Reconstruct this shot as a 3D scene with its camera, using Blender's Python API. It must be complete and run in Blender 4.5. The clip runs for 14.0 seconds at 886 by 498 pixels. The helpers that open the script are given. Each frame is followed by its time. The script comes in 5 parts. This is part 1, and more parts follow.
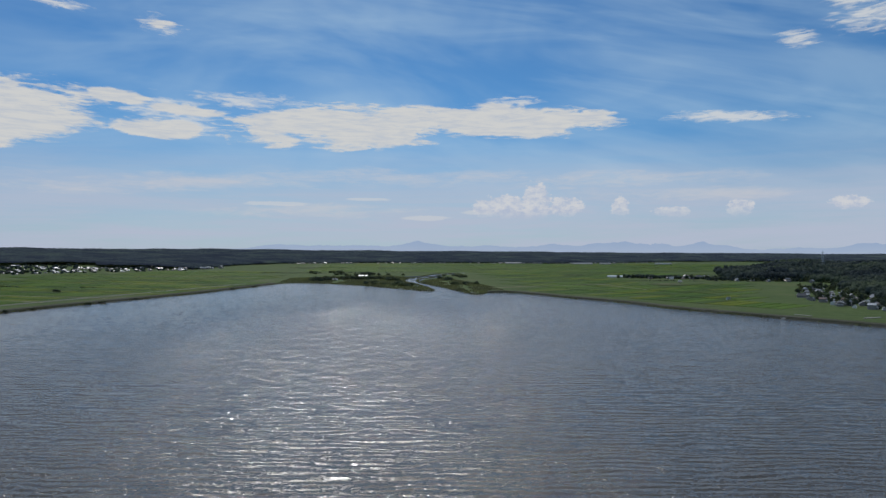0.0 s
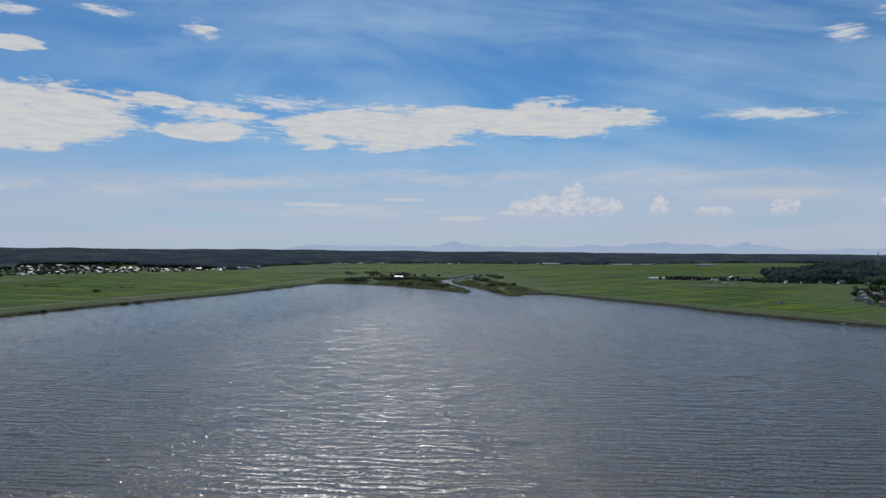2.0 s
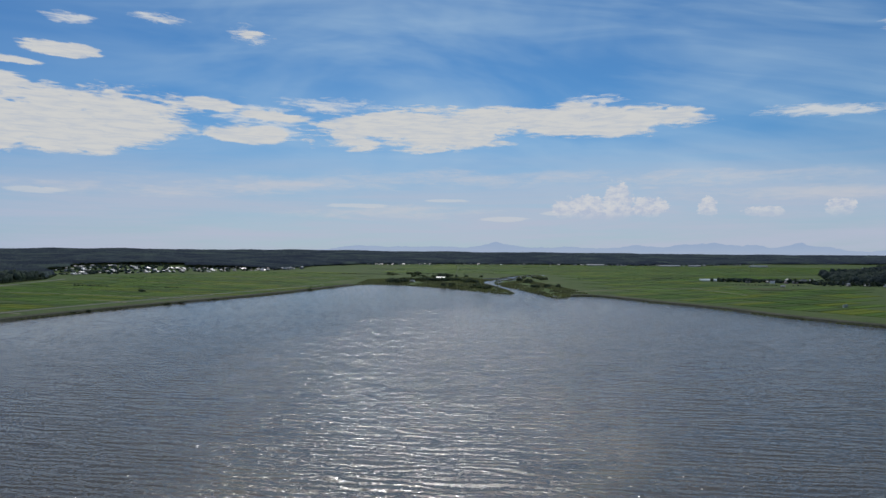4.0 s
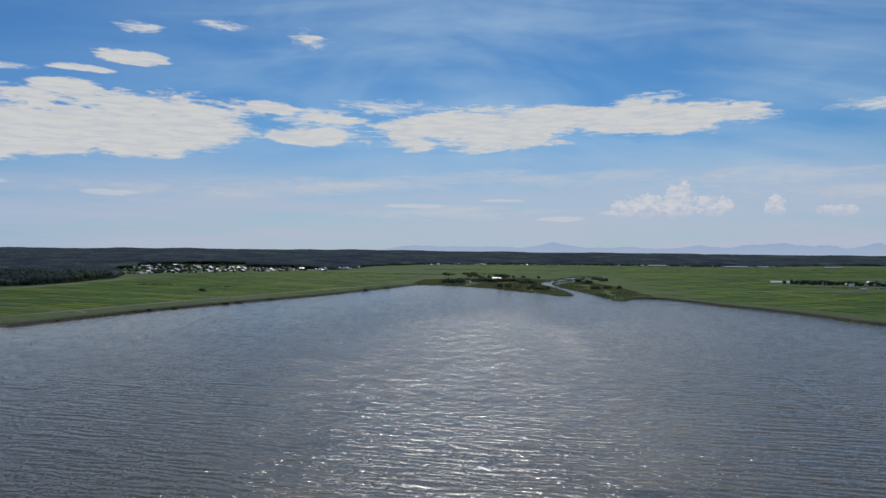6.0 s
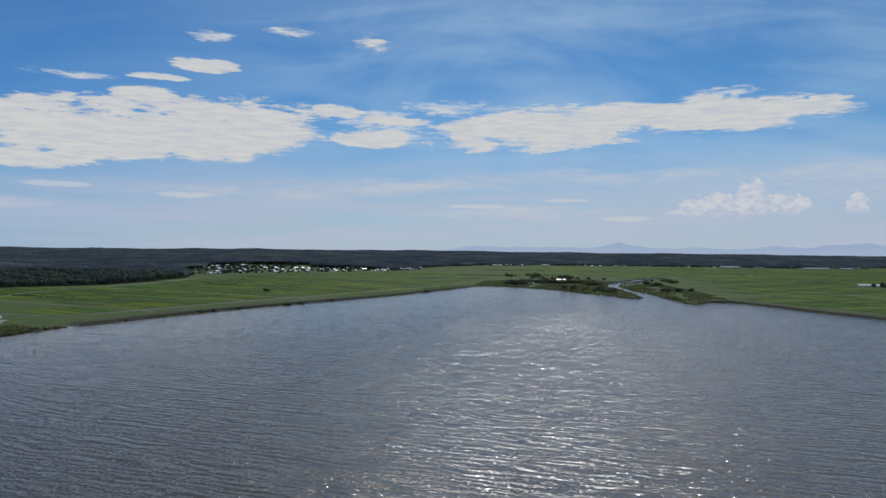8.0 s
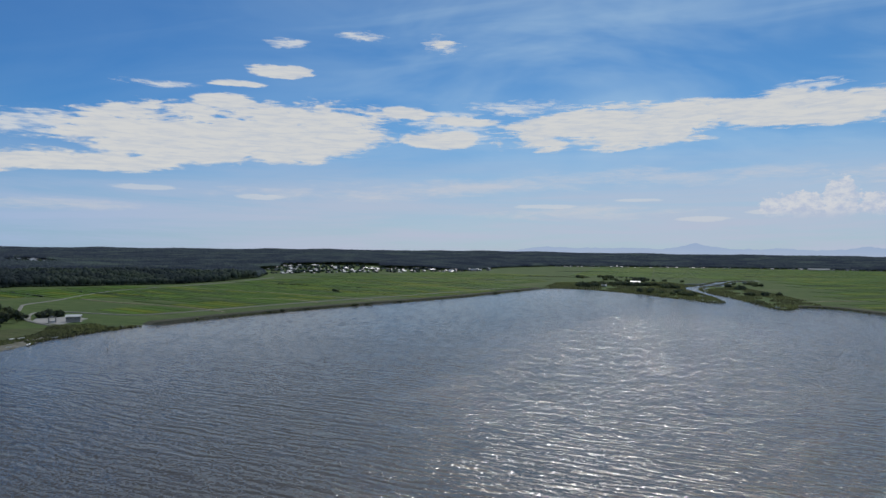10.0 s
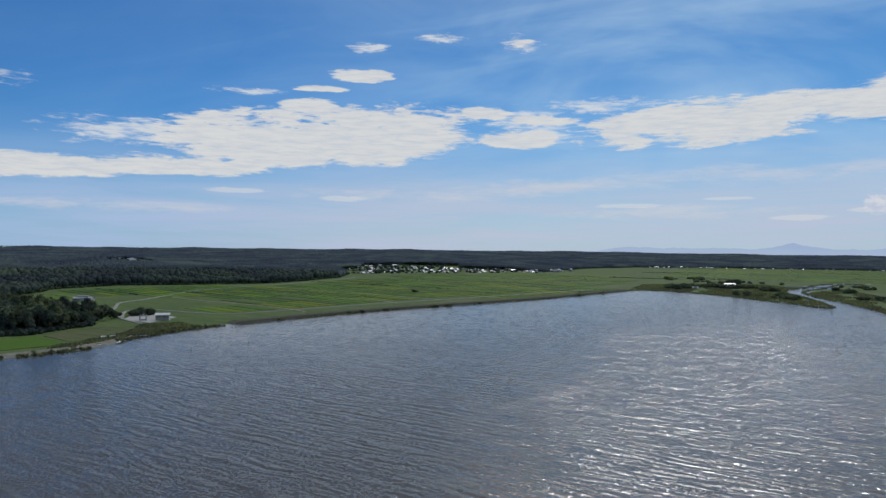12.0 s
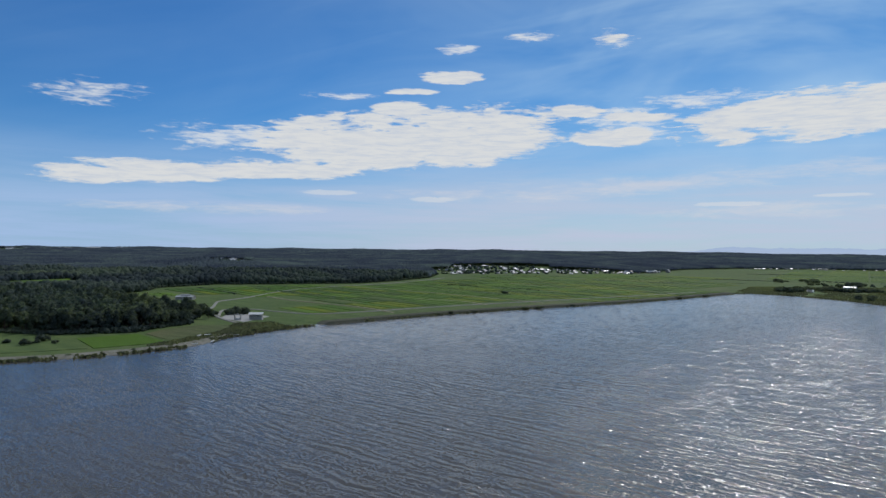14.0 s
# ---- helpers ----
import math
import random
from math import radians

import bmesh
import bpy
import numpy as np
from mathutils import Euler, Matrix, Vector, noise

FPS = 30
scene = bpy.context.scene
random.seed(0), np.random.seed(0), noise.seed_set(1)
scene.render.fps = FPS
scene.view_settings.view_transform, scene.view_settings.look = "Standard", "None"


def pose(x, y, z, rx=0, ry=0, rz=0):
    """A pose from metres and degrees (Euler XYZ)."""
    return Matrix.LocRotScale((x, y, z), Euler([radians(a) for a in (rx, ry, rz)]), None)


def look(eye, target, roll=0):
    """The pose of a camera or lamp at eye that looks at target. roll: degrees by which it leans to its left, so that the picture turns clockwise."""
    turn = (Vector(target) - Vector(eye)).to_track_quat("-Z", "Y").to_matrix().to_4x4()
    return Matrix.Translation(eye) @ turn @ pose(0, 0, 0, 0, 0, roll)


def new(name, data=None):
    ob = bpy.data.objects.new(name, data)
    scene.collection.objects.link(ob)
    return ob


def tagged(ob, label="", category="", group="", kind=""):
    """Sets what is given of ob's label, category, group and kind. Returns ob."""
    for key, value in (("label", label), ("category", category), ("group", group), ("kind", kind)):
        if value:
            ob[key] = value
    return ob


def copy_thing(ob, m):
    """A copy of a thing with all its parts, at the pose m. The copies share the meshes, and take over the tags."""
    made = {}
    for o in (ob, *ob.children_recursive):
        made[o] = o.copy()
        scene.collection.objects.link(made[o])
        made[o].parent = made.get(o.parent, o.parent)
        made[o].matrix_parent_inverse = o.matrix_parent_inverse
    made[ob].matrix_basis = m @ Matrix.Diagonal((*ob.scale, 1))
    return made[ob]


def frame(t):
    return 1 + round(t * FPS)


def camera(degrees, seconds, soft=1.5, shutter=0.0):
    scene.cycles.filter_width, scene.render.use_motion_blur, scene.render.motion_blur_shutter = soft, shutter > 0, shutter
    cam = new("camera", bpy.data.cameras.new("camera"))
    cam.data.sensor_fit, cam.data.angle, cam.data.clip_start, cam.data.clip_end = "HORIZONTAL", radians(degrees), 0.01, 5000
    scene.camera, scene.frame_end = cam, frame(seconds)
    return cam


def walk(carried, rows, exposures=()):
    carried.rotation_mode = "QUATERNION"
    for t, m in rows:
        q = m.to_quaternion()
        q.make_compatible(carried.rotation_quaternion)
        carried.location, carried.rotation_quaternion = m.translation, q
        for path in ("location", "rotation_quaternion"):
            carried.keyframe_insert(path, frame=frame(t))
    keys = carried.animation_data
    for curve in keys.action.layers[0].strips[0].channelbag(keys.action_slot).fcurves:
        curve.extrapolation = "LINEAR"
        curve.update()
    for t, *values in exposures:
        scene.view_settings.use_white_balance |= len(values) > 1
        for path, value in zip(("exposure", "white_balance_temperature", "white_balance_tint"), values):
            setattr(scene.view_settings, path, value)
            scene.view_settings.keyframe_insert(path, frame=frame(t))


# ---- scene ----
# A drone flies forward over a lake and turns to its left.
cam = camera(68.57, 14.0)
# seconds, x, y, height, tilt, lean, heading
PATH = [
    (0.0, 0.6, -0.1, 56.00, 89.984, -0.228, 0.00),
    (0.5, 0.8, 3.6, 56.08, 89.989, -0.242, 0.73),
    (1.0, 0.7, 7.3, 56.17, 89.999, -0.257, 1.54),
    (1.5, 0.3, 11.5, 56.16, 90.009, -0.269, 2.36),
    (2.0, 0.2, 16.5, 56.05, 90.017, -0.278, 3.18),
    (2.5, -0.2, 21.2, 56.06, 90.030, -0.289, 4.02),
    (3.0, -0.4, 25.5, 56.04, 90.046, -0.302, 4.88),
    (5.5, -3.7, 45.7, 56.00, 90.037, -0.390, 10.52),
    (6.0, -4.2, 49.3, 56.10, 90.033, -0.397, 11.82),
    (6.5, -4.8, 52.9, 56.14, 90.036, -0.401, 13.14),
    (7.0, -5.6, 56.7, 56.20, 90.040, -0.402, 14.48),
    (7.5, -6.7, 60.8, 56.32, 90.043, -0.406, 15.87),
    (8.0, -7.9, 64.7, 56.34, 90.042, -0.413, 17.28),
    (10.5, -15.5, 84.3, 56.77, 90.040, -0.522, 24.99),
    (11.0, -17.9, 88.1, 56.70, 90.035, -0.525, 26.74),
    (11.5, -20.5, 91.6, 56.56, 90.024, -0.521, 28.50),
    (12.0, -22.6, 95.2, 56.50, 90.012, -0.511, 30.28),
    (12.5, -24.7, 98.8, 56.44, 90.000, -0.500, 32.10),
    (13.0, -26.4, 102.6, 56.50, 89.990, -0.489, 34.00),
    (13.5, -28.4, 105.7, 56.43, 89.981, -0.483, 36.03),
    (14.0, -31.2, 108.2, 56.55, 89.974, -0.479, 38.15),
]
walk(cam, [(t, pose(x, y, z, tilt, lean, turn)) for t, x, y, z, tilt, lean, turn in PATH], [(0.0, -0.63, 6500, 10), (7.5, -0.62, 6480, 10), (11.0, -0.54, 6430, 10), (14.0, -0.44, 6360, 10)])

# ---------------------------------------------------------------- light
SUN_AZ, SUN_EL = radians(9.5), radians(42.5)   # azimuth to the left of +y
sun_way = Vector((-math.sin(SUN_AZ) * math.cos(SUN_EL), math.cos(SUN_AZ) * math.cos(SUN_EL), math.sin(SUN_EL)))
sun_data = bpy.data.lights.new("sun", "SUN")
sun_data.energy, sun_data.angle, sun_data.color = 3.4, radians(0.55), (1.0, 0.965, 0.92)
sun = new("sun", sun_data)
sun.matrix_world = look(sun_way * 500, (0, 0, 0))


class Nodes:
    """A short hand for node trees."""

    def __init__(self, tree):
        self.tree = tree
        tree.nodes.clear()

    def node(self, kind, ins=None):
        n = self.tree.nodes.new(kind)
        for key, value in (ins or {}).items():
            self.set(n.inputs[key], value)
        return n

    def set(self, socket, value):
        if isinstance(value, bpy.types.NodeSocket):
            self.tree.links.new(value, socket)
        else:
            socket.default_value = value

    def math(self, op, a, b=0.0, c=0.0, clamp=False):
        n = self.tree.nodes.new("ShaderNodeMath")
        n.operation, n.use_clamp = op, clamp
        self.set(n.inputs[0], a)
        self.set(n.inputs[1], b)
        self.set(n.inputs[2], c)
        return n.outputs[0]

    def vmath(self, op, a, b=(0.0, 0.0, 0.0)):
        n = self.tree.nodes.new("ShaderNodeVectorMath")
        n.operation = op
        self.set(n.inputs[0], a)
        if op != "NORMALIZE":
            self.set(n.inputs[1], b)
        return n.outputs[0]

    def vec(self, x, y, z):
        return self.node("ShaderNodeCombineXYZ", {0: x, 1: y, 2: z}).outputs[0]

    def noise(self, vector, scale, detail=3.0, rough=0.55, lac=2.0, warp=0.0):
        return self.node("ShaderNodeTexNoise", {"Vector": vector, "Scale": scale, "Detail": detail, "Roughness": rough,
                                                "Lacunarity": lac, "Distortion": warp}).outputs["Fac"]

    def scaled(self, vector, x, y, z, turn=0.0):
        return self.node("ShaderNodeMapping", {"Vector": vector, "Scale": (x, y, z), "Rotation": (0, 0, radians(turn))}).outputs[0]

    def span(self, value, lo, hi, to_lo=0.0, to_hi=1.0, smooth=True):
        n = self.node("ShaderNodeMapRange", {"Value": value, "From Min": lo, "From Max": hi, "To Min": to_lo, "To Max": to_hi})
        n.interpolation_type = "SMOOTHSTEP" if smooth else "LINEAR"
        return n.outputs[0]

    def mix(self, fac, a, b, kind="MIX"):
        n = self.node("ShaderNodeMix")
        n.data_type, n.blend_type = "RGBA", kind
        self.set(n.inputs[0], fac)
        self.set(n.inputs[6], a)
        self.set(n.inputs[7], b)
        return n.outputs[2]


def rgb(r, g, b):
    return (r, g, b, 1.0)


def build_world():
    world = bpy.data.worlds.new("sky")
    scene.world = world
    world.use_nodes = True
    k = Nodes(world.node_tree)
    way = k.node("ShaderNodeTexCoord").outputs["Generated"]
    sep = k.node("ShaderNodeSeparateXYZ", {0: way}).outputs
    az = k.math("MULTIPLY", k.math("ARCTAN2", k.math("MULTIPLY", sep[0], -1.0), sep[1]), 57.2958)
    el = k.math("MULTIPLY", k.math("ARCSINE", sep[2]), 57.2958)
    sky = k.node("ShaderNodeTexSky")
    sky.sky_type, sky.sun_disc, sky.sun_elevation, sky.sun_rotation = "NISHITA", False, SUN_EL, -SUN_AZ
    sky.altitude, sky.air_density, sky.dust_density, sky.ozone_density = 60.0, 1.0, 0.15, 2.5
    flat = k.vec(az, el, 0.0)
    # cloud shapes: azimuth, elevation, half width, half height (degrees), slope
    shapes = [
        (63.6, 5.9, 7.0, 1.1, 0.05), (47.0, 8.7, 8.0, 2.9, 0.05), (37.0, 9.35, 10.0, 2.95, 0.11), (52.0, 6.7, 8.0, 1.1, 0.02), (42.0, 12.1, 2.8, 0.7, -0.03),
        (41.0, 13.5, 2.6, 0.32, 0.0), (37.5, 14.7, 2.7, 0.65, 0.0), (26.5, 11.8, 2.4, 0.65, -0.04), (24.0, 9.6, 3.4, 1.0, -0.03), (21.5, 11.1, 3.0, 0.5, -0.05),
        (9.6, 10.3, 9.2, 2.3, 0.02), (23.4, 17.5, 1.3, 0.5, 0.1), (-3.0, 10.9, 11.5, 1.6, -0.02), (-10.6, 11.2, 5.6, 1.0, -0.05),
    ]
    wisps = [(23.6, 17.5, 2.0, 1.0, -0.05), (30.6, 17.95, 2.0, 0.45, -0.04), (36.9, 17.05, 1.8, 0.40, 0.0), (66.5, 11.8, 3.6, 1.0, 0.1),
             (-33.5, 17.3, 3.0, 1.6, -0.1), (-28.5, 16.0, 1.6, 0.7, -0.1), (-23.3, 10.7, 6.4, 0.5, -0.08), (-6.5, 12.8, 2.6, 0.5, -0.02),
             (22.5, 10.8, 4.6, 1.6, -0.03), (53.0, 9.2, 9.0, 1.3, 0.02), (16.0, 12.2, 7.0, 0.8, 0.0), (47.0, 13.0, 3.6, 0.35, 0.0)]

    warp1 = k.math("SUBTRACT", k.noise(k.scaled(flat, 0.17, 0.80, 1, 3), 1.0, 4.0, 0.55, 2.1, 0.5), 0.5)
    warp2 = k.math("SUBTRACT", k.noise(k.scaled(flat, 0.62, 3.4, 1, 2), 1.0, 6.0, 0.62, 2.0, 0.7), 0.5)
    warp = k.math("ADD", k.math("MULTIPLY", warp1, 1.35), k.math("MULTIPLY", warp2, 0.75))

    def blobs(items, power, flat_base=False):
        best = None
        for a, e, w, h, slope in items:
            da = k.math("SUBTRACT", az, a)
            de = k.math("ADD", k.math("SUBTRACT", el, e), k.math("MULTIPLY", da, slope))
            up = k.math("POWER", k.math("ABSOLUTE", k.math("DIVIDE", de, h)), 2.0)
            if flat_base:
                under = k.math("MAXIMUM", k.math("DIVIDE", de, -h), 0.0)
                up = k.math("ADD", up, k.math("POWER", under, 6.0))
            r = k.math("ADD", k.math("POWER", k.math("ABSOLUTE", k.math("DIVIDE", da, w)), power), up)
            r = k.math("SUBTRACT", 1.0, r)
            best = r if best is None else k.math("MAXIMUM", best, r)
        return best

    band = k.span(k.math("ADD", blobs(shapes, 2.6, True), k.math("MULTIPLY", warp, 2.1)), 0.0, 0.55)
    thin = k.span(k.math("ADD", blobs(wisps, 2.0), k.math("MULTIPLY", k.math("ADD", warp, k.math("MULTIPLY", warp2, 0.7)), 2.6)), 0.0, 1.5)
    # heaped clouds low over the mountains, flat below
    heaps = [(-8.2, 4.1, 1.5, 1.9, 0), (-5.4, 3.7, 2.2, 1.2, 0), (-3.6, 3.6, 1.1, 0.9, 0), (-10.7, 3.7, 1.7, 1.0, 0), (-15.3, 3.6, 0.9, 0.9, 0),
             (-19.4, 3.2, 1.7, 0.5, 0), (-24.6, 3.4, 1.2, 0.8, 0), (-32.0, 3.6, 1.5, 0.6, 0)]
    puff = k.math("SUBTRACT", k.noise(k.scaled(flat, 1.15, 1.7, 1), 1.0, 6.0, 0.66, 2.2), 0.5)
    heap = k.math("MULTIPLY", k.span(k.math("ADD", blobs(heaps, 2.0), k.math("MULTIPLY", puff, 2.6)), 0.1, 0.42), k.span(el, 2.5, 3.6))
    low = k.span(k.math("ADD", blobs([(48.0, 4.8, 3.2, 0.3, 0), (39.1, 4.3, 2.6, 0.32, 0), (14.4, 3.8, 3.6, 0.24, 0), (6.5, 4.3, 2.2, 0.2, 0),
                                      (1.5, 2.7, 2.6, 0.3, 0), (-3.0, 3.2, 1.8, 0.25, 0)], 2.0), k.math("MULTIPLY", warp2, 1.6)), 0.2, 0.7)
    haze = k.span(k.math("ADD", blobs([(22.0, 5.4, 12.0, 0.8, 0.02), (4.0, 6.2, 13.0, 0.8, 0), (-14.0, 6.0, 12.0, 0.8, 0), (34.0, 4.6, 9.0, 0.6, 0), (-20.0, 4.6, 9.0, 0.7, 0),
                                       (58.0, 3.2, 10.0, 0.5, 0), (12.0, 3.2, 10.0, 0.6, 0)], 2.0), k.math("MULTIPLY", warp, 3.6)), -0.4, 2.2)
    # thin veils: long streaks high up and a milky layer towards the horizon
    bow = k.math("ADD", el, k.math("MULTIPLY", k.math("POWER", k.math("ABSOLUTE", k.math("ADD", az, -14.0)), 2.0), 0.0030))
    streak = k.noise(k.vec(k.math("MULTIPLY", az, 0.045), k.math("MULTIPLY", bow, 0.34), 0.0), 1.0, 5.0, 0.50, 2.1, 0.9)
    soft = k.noise(k.vec(k.math("MULTIPLY", az, 0.055), k.math("MULTIPLY", bow, 0.16), 4.0), 1.0, 4.0, 0.55, 2.0, 0.6)
    veil = k.math("MULTIPLY", k.math("ADD", k.math("MULTIPLY", k.span(streak, 0.40, 0.80), 0.55), k.math("MULTIPLY", k.span(soft, 0.30, 0.72), 0.75)), k.span(az, 58.0, 12.0, 0.10, 1.0))
    milk = k.math("MULTIPLY", k.span(el, 11.0, 2.0), k.span(k.noise(k.scaled(flat, 0.045, 0.6, 1), 1.0, 6.0, 0.62, 2.0, 0.4), 0.30, 0.64, 0.62, 1.0))
    dense = k.noise(k.scaled(flat, 0.42, 3.2, 1, 2), 1.0, 6.0, 0.64, 2.0, 0.4)
    blue = k.mix(1.0, sky.outputs[0], k.mix(k.span(az, 15.0, 70.0), rgb(0.385, 0.75, 1.05), rgb(0.32, 0.71, 1.12)), "MULTIPLY")
    c = k.mix(k.math("MULTIPLY", veil, 0.46), blue, rgb(6.8, 9.2, 11.2))
    # broken high cloud added overhead, out of sight, to grey the water's reflection
    cover = k.math("MULTIPLY", k.span(k.noise(k.scaled(way, 2.2, 3.0, 2.2), 1.0, 6.0, 0.6, 2.0, 0.6), 0.28, 0.60), k.span(el, 19.0, 32.0))
    c = k.mix(k.math("MULTIPLY", cover, 0.85), c, rgb(7.0, 7.7, 8.4))
    c = k.mix(k.math("MULTIPLY", milk, 0.97), c, k.mix(k.span(az, 28.0, 72.0), rgb(6.8, 7.55, 9.4), rgb(4.9, 6.8, 10.0)))
    c = k.mix(k.math("MULTIPLY", haze, 0.62), c, rgb(8.7, 8.75, 9.3))
    c = k.mix(k.math("MULTIPLY", low, 0.50), c, rgb(9.4, 9.6, 9.8))
    c = k.mix(k.math("MULTIPLY", heap, 0.80), c, k.mix(k.span(puff, -0.16, 0.14), rgb(6.6, 7.5, 9.5), rgb(10.0, 10.0, 10.2)))
    c = k.mix(k.math("MULTIPLY", thin, 0.80), c, rgb(10.0, 10.2, 10.2))
    c = k.mix(k.math("MULTIPLY", band, k.span(dense, 0.28, 0.58, 0.86, 0.98)), c, k.mix(k.span(dense, 0.33, 0.62), rgb(8.5, 8.8, 9.2), rgb(9.5, 9.6, 9.5)))
    bg = k.node("ShaderNodeBackground", {"Color": c, "Strength": 0.1})
    k.node("ShaderNodeOutputWorld", {"Surface": bg.outputs[0]})


build_world()

# ---------------------------------------------------------------- materials
def surface(name, build):
    mat = bpy.data.materials.new(name)
    mat.use_nodes = True
    k = Nodes(mat.node_tree)
    bsdf = k.node("ShaderNodeBsdfPrincipled")
    place = k.node("ShaderNodeNewGeometry").outputs["Position"]
    thin = build(k, bsdf, place)
    out = bsdf.outputs[0]
    if thin:
        # light also shines through thin leaves
        color, share = thin
        leaf = k.node("ShaderNodeBsdfTranslucent", {"Color": color})
        out = k.node("ShaderNodeMixShader", {0: share, 1: out, 2: leaf.outputs[0]}).outputs[0]
    k.node("ShaderNodeOutputMaterial", {"Surface": out})
    return mat


def relief(k, bsdf, height, distance):
    bump = k.node("ShaderNodeBump", {"Height": height, "Distance": distance, "Strength": 1.0})
    k.set(bsdf.inputs["Normal"], bump.outputs[0])


def water_surface(k, bsdf, p):
    gust = k.noise(k.scaled(p, 0.010, 0.022, 0, 12), 1.0, 4.0, 0.6)
    # packets of livelier water from tens of metres down to a few
    packet = k.noise(k.scaled(p, 0.075, 0.105, 0, -5), 1.0, 4.0, 0.72)
    calm = k.math("MULTIPLY", k.span(gust, 0.3, 0.7, 0.72, 0.99), k.span(packet, 0.30, 0.70, 0.35, 1.75, False))
    # the water is smoother in the lee of the western shore and towards the head of the lake
    xy = k.node("ShaderNodeSeparateXYZ", {0: p}).outputs
    lee = k.math("ADD", k.math("SUBTRACT", xy[0], k.math("MULTIPLY", xy[1], 0.22)), 484.0)
    calm = k.math("MULTIPLY", calm, k.math("MULTIPLY", k.span(lee, 0.0, 440.0, 0.22, 1.0), k.span(xy[1], 380.0, 1000.0, 1.0, 0.75)))
    total = (0.0, 0.0, 1.0)
    # wind waves in long, nearly parallel crests: length, turn, slope, place of its own
    for length, turn, steep, shift in ((3.4, 2.0, 0.135, 0.0), (2.4, -5.0, 0.105, 57.0), (5.0, -2.0, 0.035, 133.0), (1.6, 8.0, 0.080, 211.0)):
        q = k.scaled(k.vmath("ADD", p, (shift, shift * 0.7, 0.0)), 1.0 / length, 1.0 / length, 0.0, turn)
        bend = k.noise(k.scaled(q, 0.13, 0.30, 0.0), 1.0, 1.0, 0.5)
        run = k.noise(k.scaled(q, 0.20, 0.42, 0.0, 4), 1.0, 1.0, 0.5)
        phase = k.math("MULTIPLY", k.math("ADD", k.node("ShaderNodeSeparateXYZ", {0: q}).outputs[1], k.math("MULTIPLY", bend, 3.0)), 6.28318)
        slope = k.math("MULTIPLY", k.math("MULTIPLY", k.math("SINE", phase), k.span(run, 0.3, 0.7, 0.25, 1.9, False)), steep)
        slope = k.math("MULTIPLY", slope, calm)
        total = k.vmath("ADD", total, k.vec(k.math("MULTIPLY", slope, math.sin(radians(turn))), k.math("MULTIPLY", slope, math.cos(radians(turn))), 0.0))
    # ripples riding on them
    for x, y, turn, detail, ax, ay in ((0.95, 1.7, -7, 0.5, 1.40, 0.78), (2.5, 4.4, 4, 0.0, 0.98, 0.68)):
        n = k.node("ShaderNodeTexNoise", {"Vector": k.scaled(p, x, y, 0, turn), "Scale": 1.0, "Detail": detail, "Roughness": 0.5, "Distortion": 0.25})
        lean = k.vmath("MULTIPLY", k.vmath("SUBTRACT", n.outputs["Color"], (0.5, 0.5, 0.5)), (ax, ay, 0.0))
        total = k.vmath("ADD", total, k.vmath("MULTIPLY", lean, k.vec(calm, calm, 0.0)))
    # bunches of tilt on the upper lake, stretched to sparkle in the camera's view
    bunch = k.noise(k.scaled(p, 0.42, 0.080, 0, 3), 1.0, 1.0, 0.6)
    steep = k.math("MULTIPLY", k.span(bunch, 0.56, 0.72, 0.0, -0.15), k.span(xy[1], 230.0, 520.0))
    total = k.vmath("ADD", total, k.vec(0.0, steep, 0.0))
    k.set(bsdf.inputs["Normal"], k.vmath("NORMALIZE", total))
    k.set(bsdf.inputs["Base Color"], k.mix(gust, rgb(0.053, 0.049, 0.044), rgb(0.067, 0.062, 0.055)))
    k.set(bsdf.inputs["Roughness"], 0.14)
    k.set(bsdf.inputs["IOR"], 1.333)


def grass_surface(light, dark, dry, size=1.0):
    def build(k, bsdf, p):
        big = k.noise(k.scaled(p, 0.012 / size, 0.012 / size, 0.02), 1.0, 4.0, 0.6)
        mid = k.noise(k.scaled(p, 0.09 / size, 0.09 / size, 0.1), 1.0, 4.0, 0.65)
        fine = k.noise(p, 1.1 / size, 3.0, 0.7)
        lane = k.noise(k.scaled(p, 0.014 / size, 0.085 / size, 0.0, -30), 1.0, 4.0, 0.6)
        c = k.mix(k.span(k.math("ADD", k.math("MULTIPLY", mid, 0.45), k.math("MULTIPLY", lane, 0.55)), 0.38, 0.62), rgb(*dark), rgb(*light))
        c = k.mix(k.math("MULTIPLY", k.span(big, 0.5, 0.72), 0.7), c, rgb(*dry))
        c = k.mix(k.span(fine, 0.25, 0.75, 0.0, 0.5), c, rgb(dark[0] * 0.6, dark[1] * 0.6, dark[2] * 0.6))
        k.set(bsdf.inputs["Base Color"], c)
        k.set(bsdf.inputs["Roughness"], 0.8)
        k.set(bsdf.inputs["Specular IOR Level"], 0.02)
        relief(k, bsdf, k.math("ADD", k.math("MULTIPLY", fine, 0.35), k.math("MULTIPLY", mid, 0.8)), 0.6)
    return build


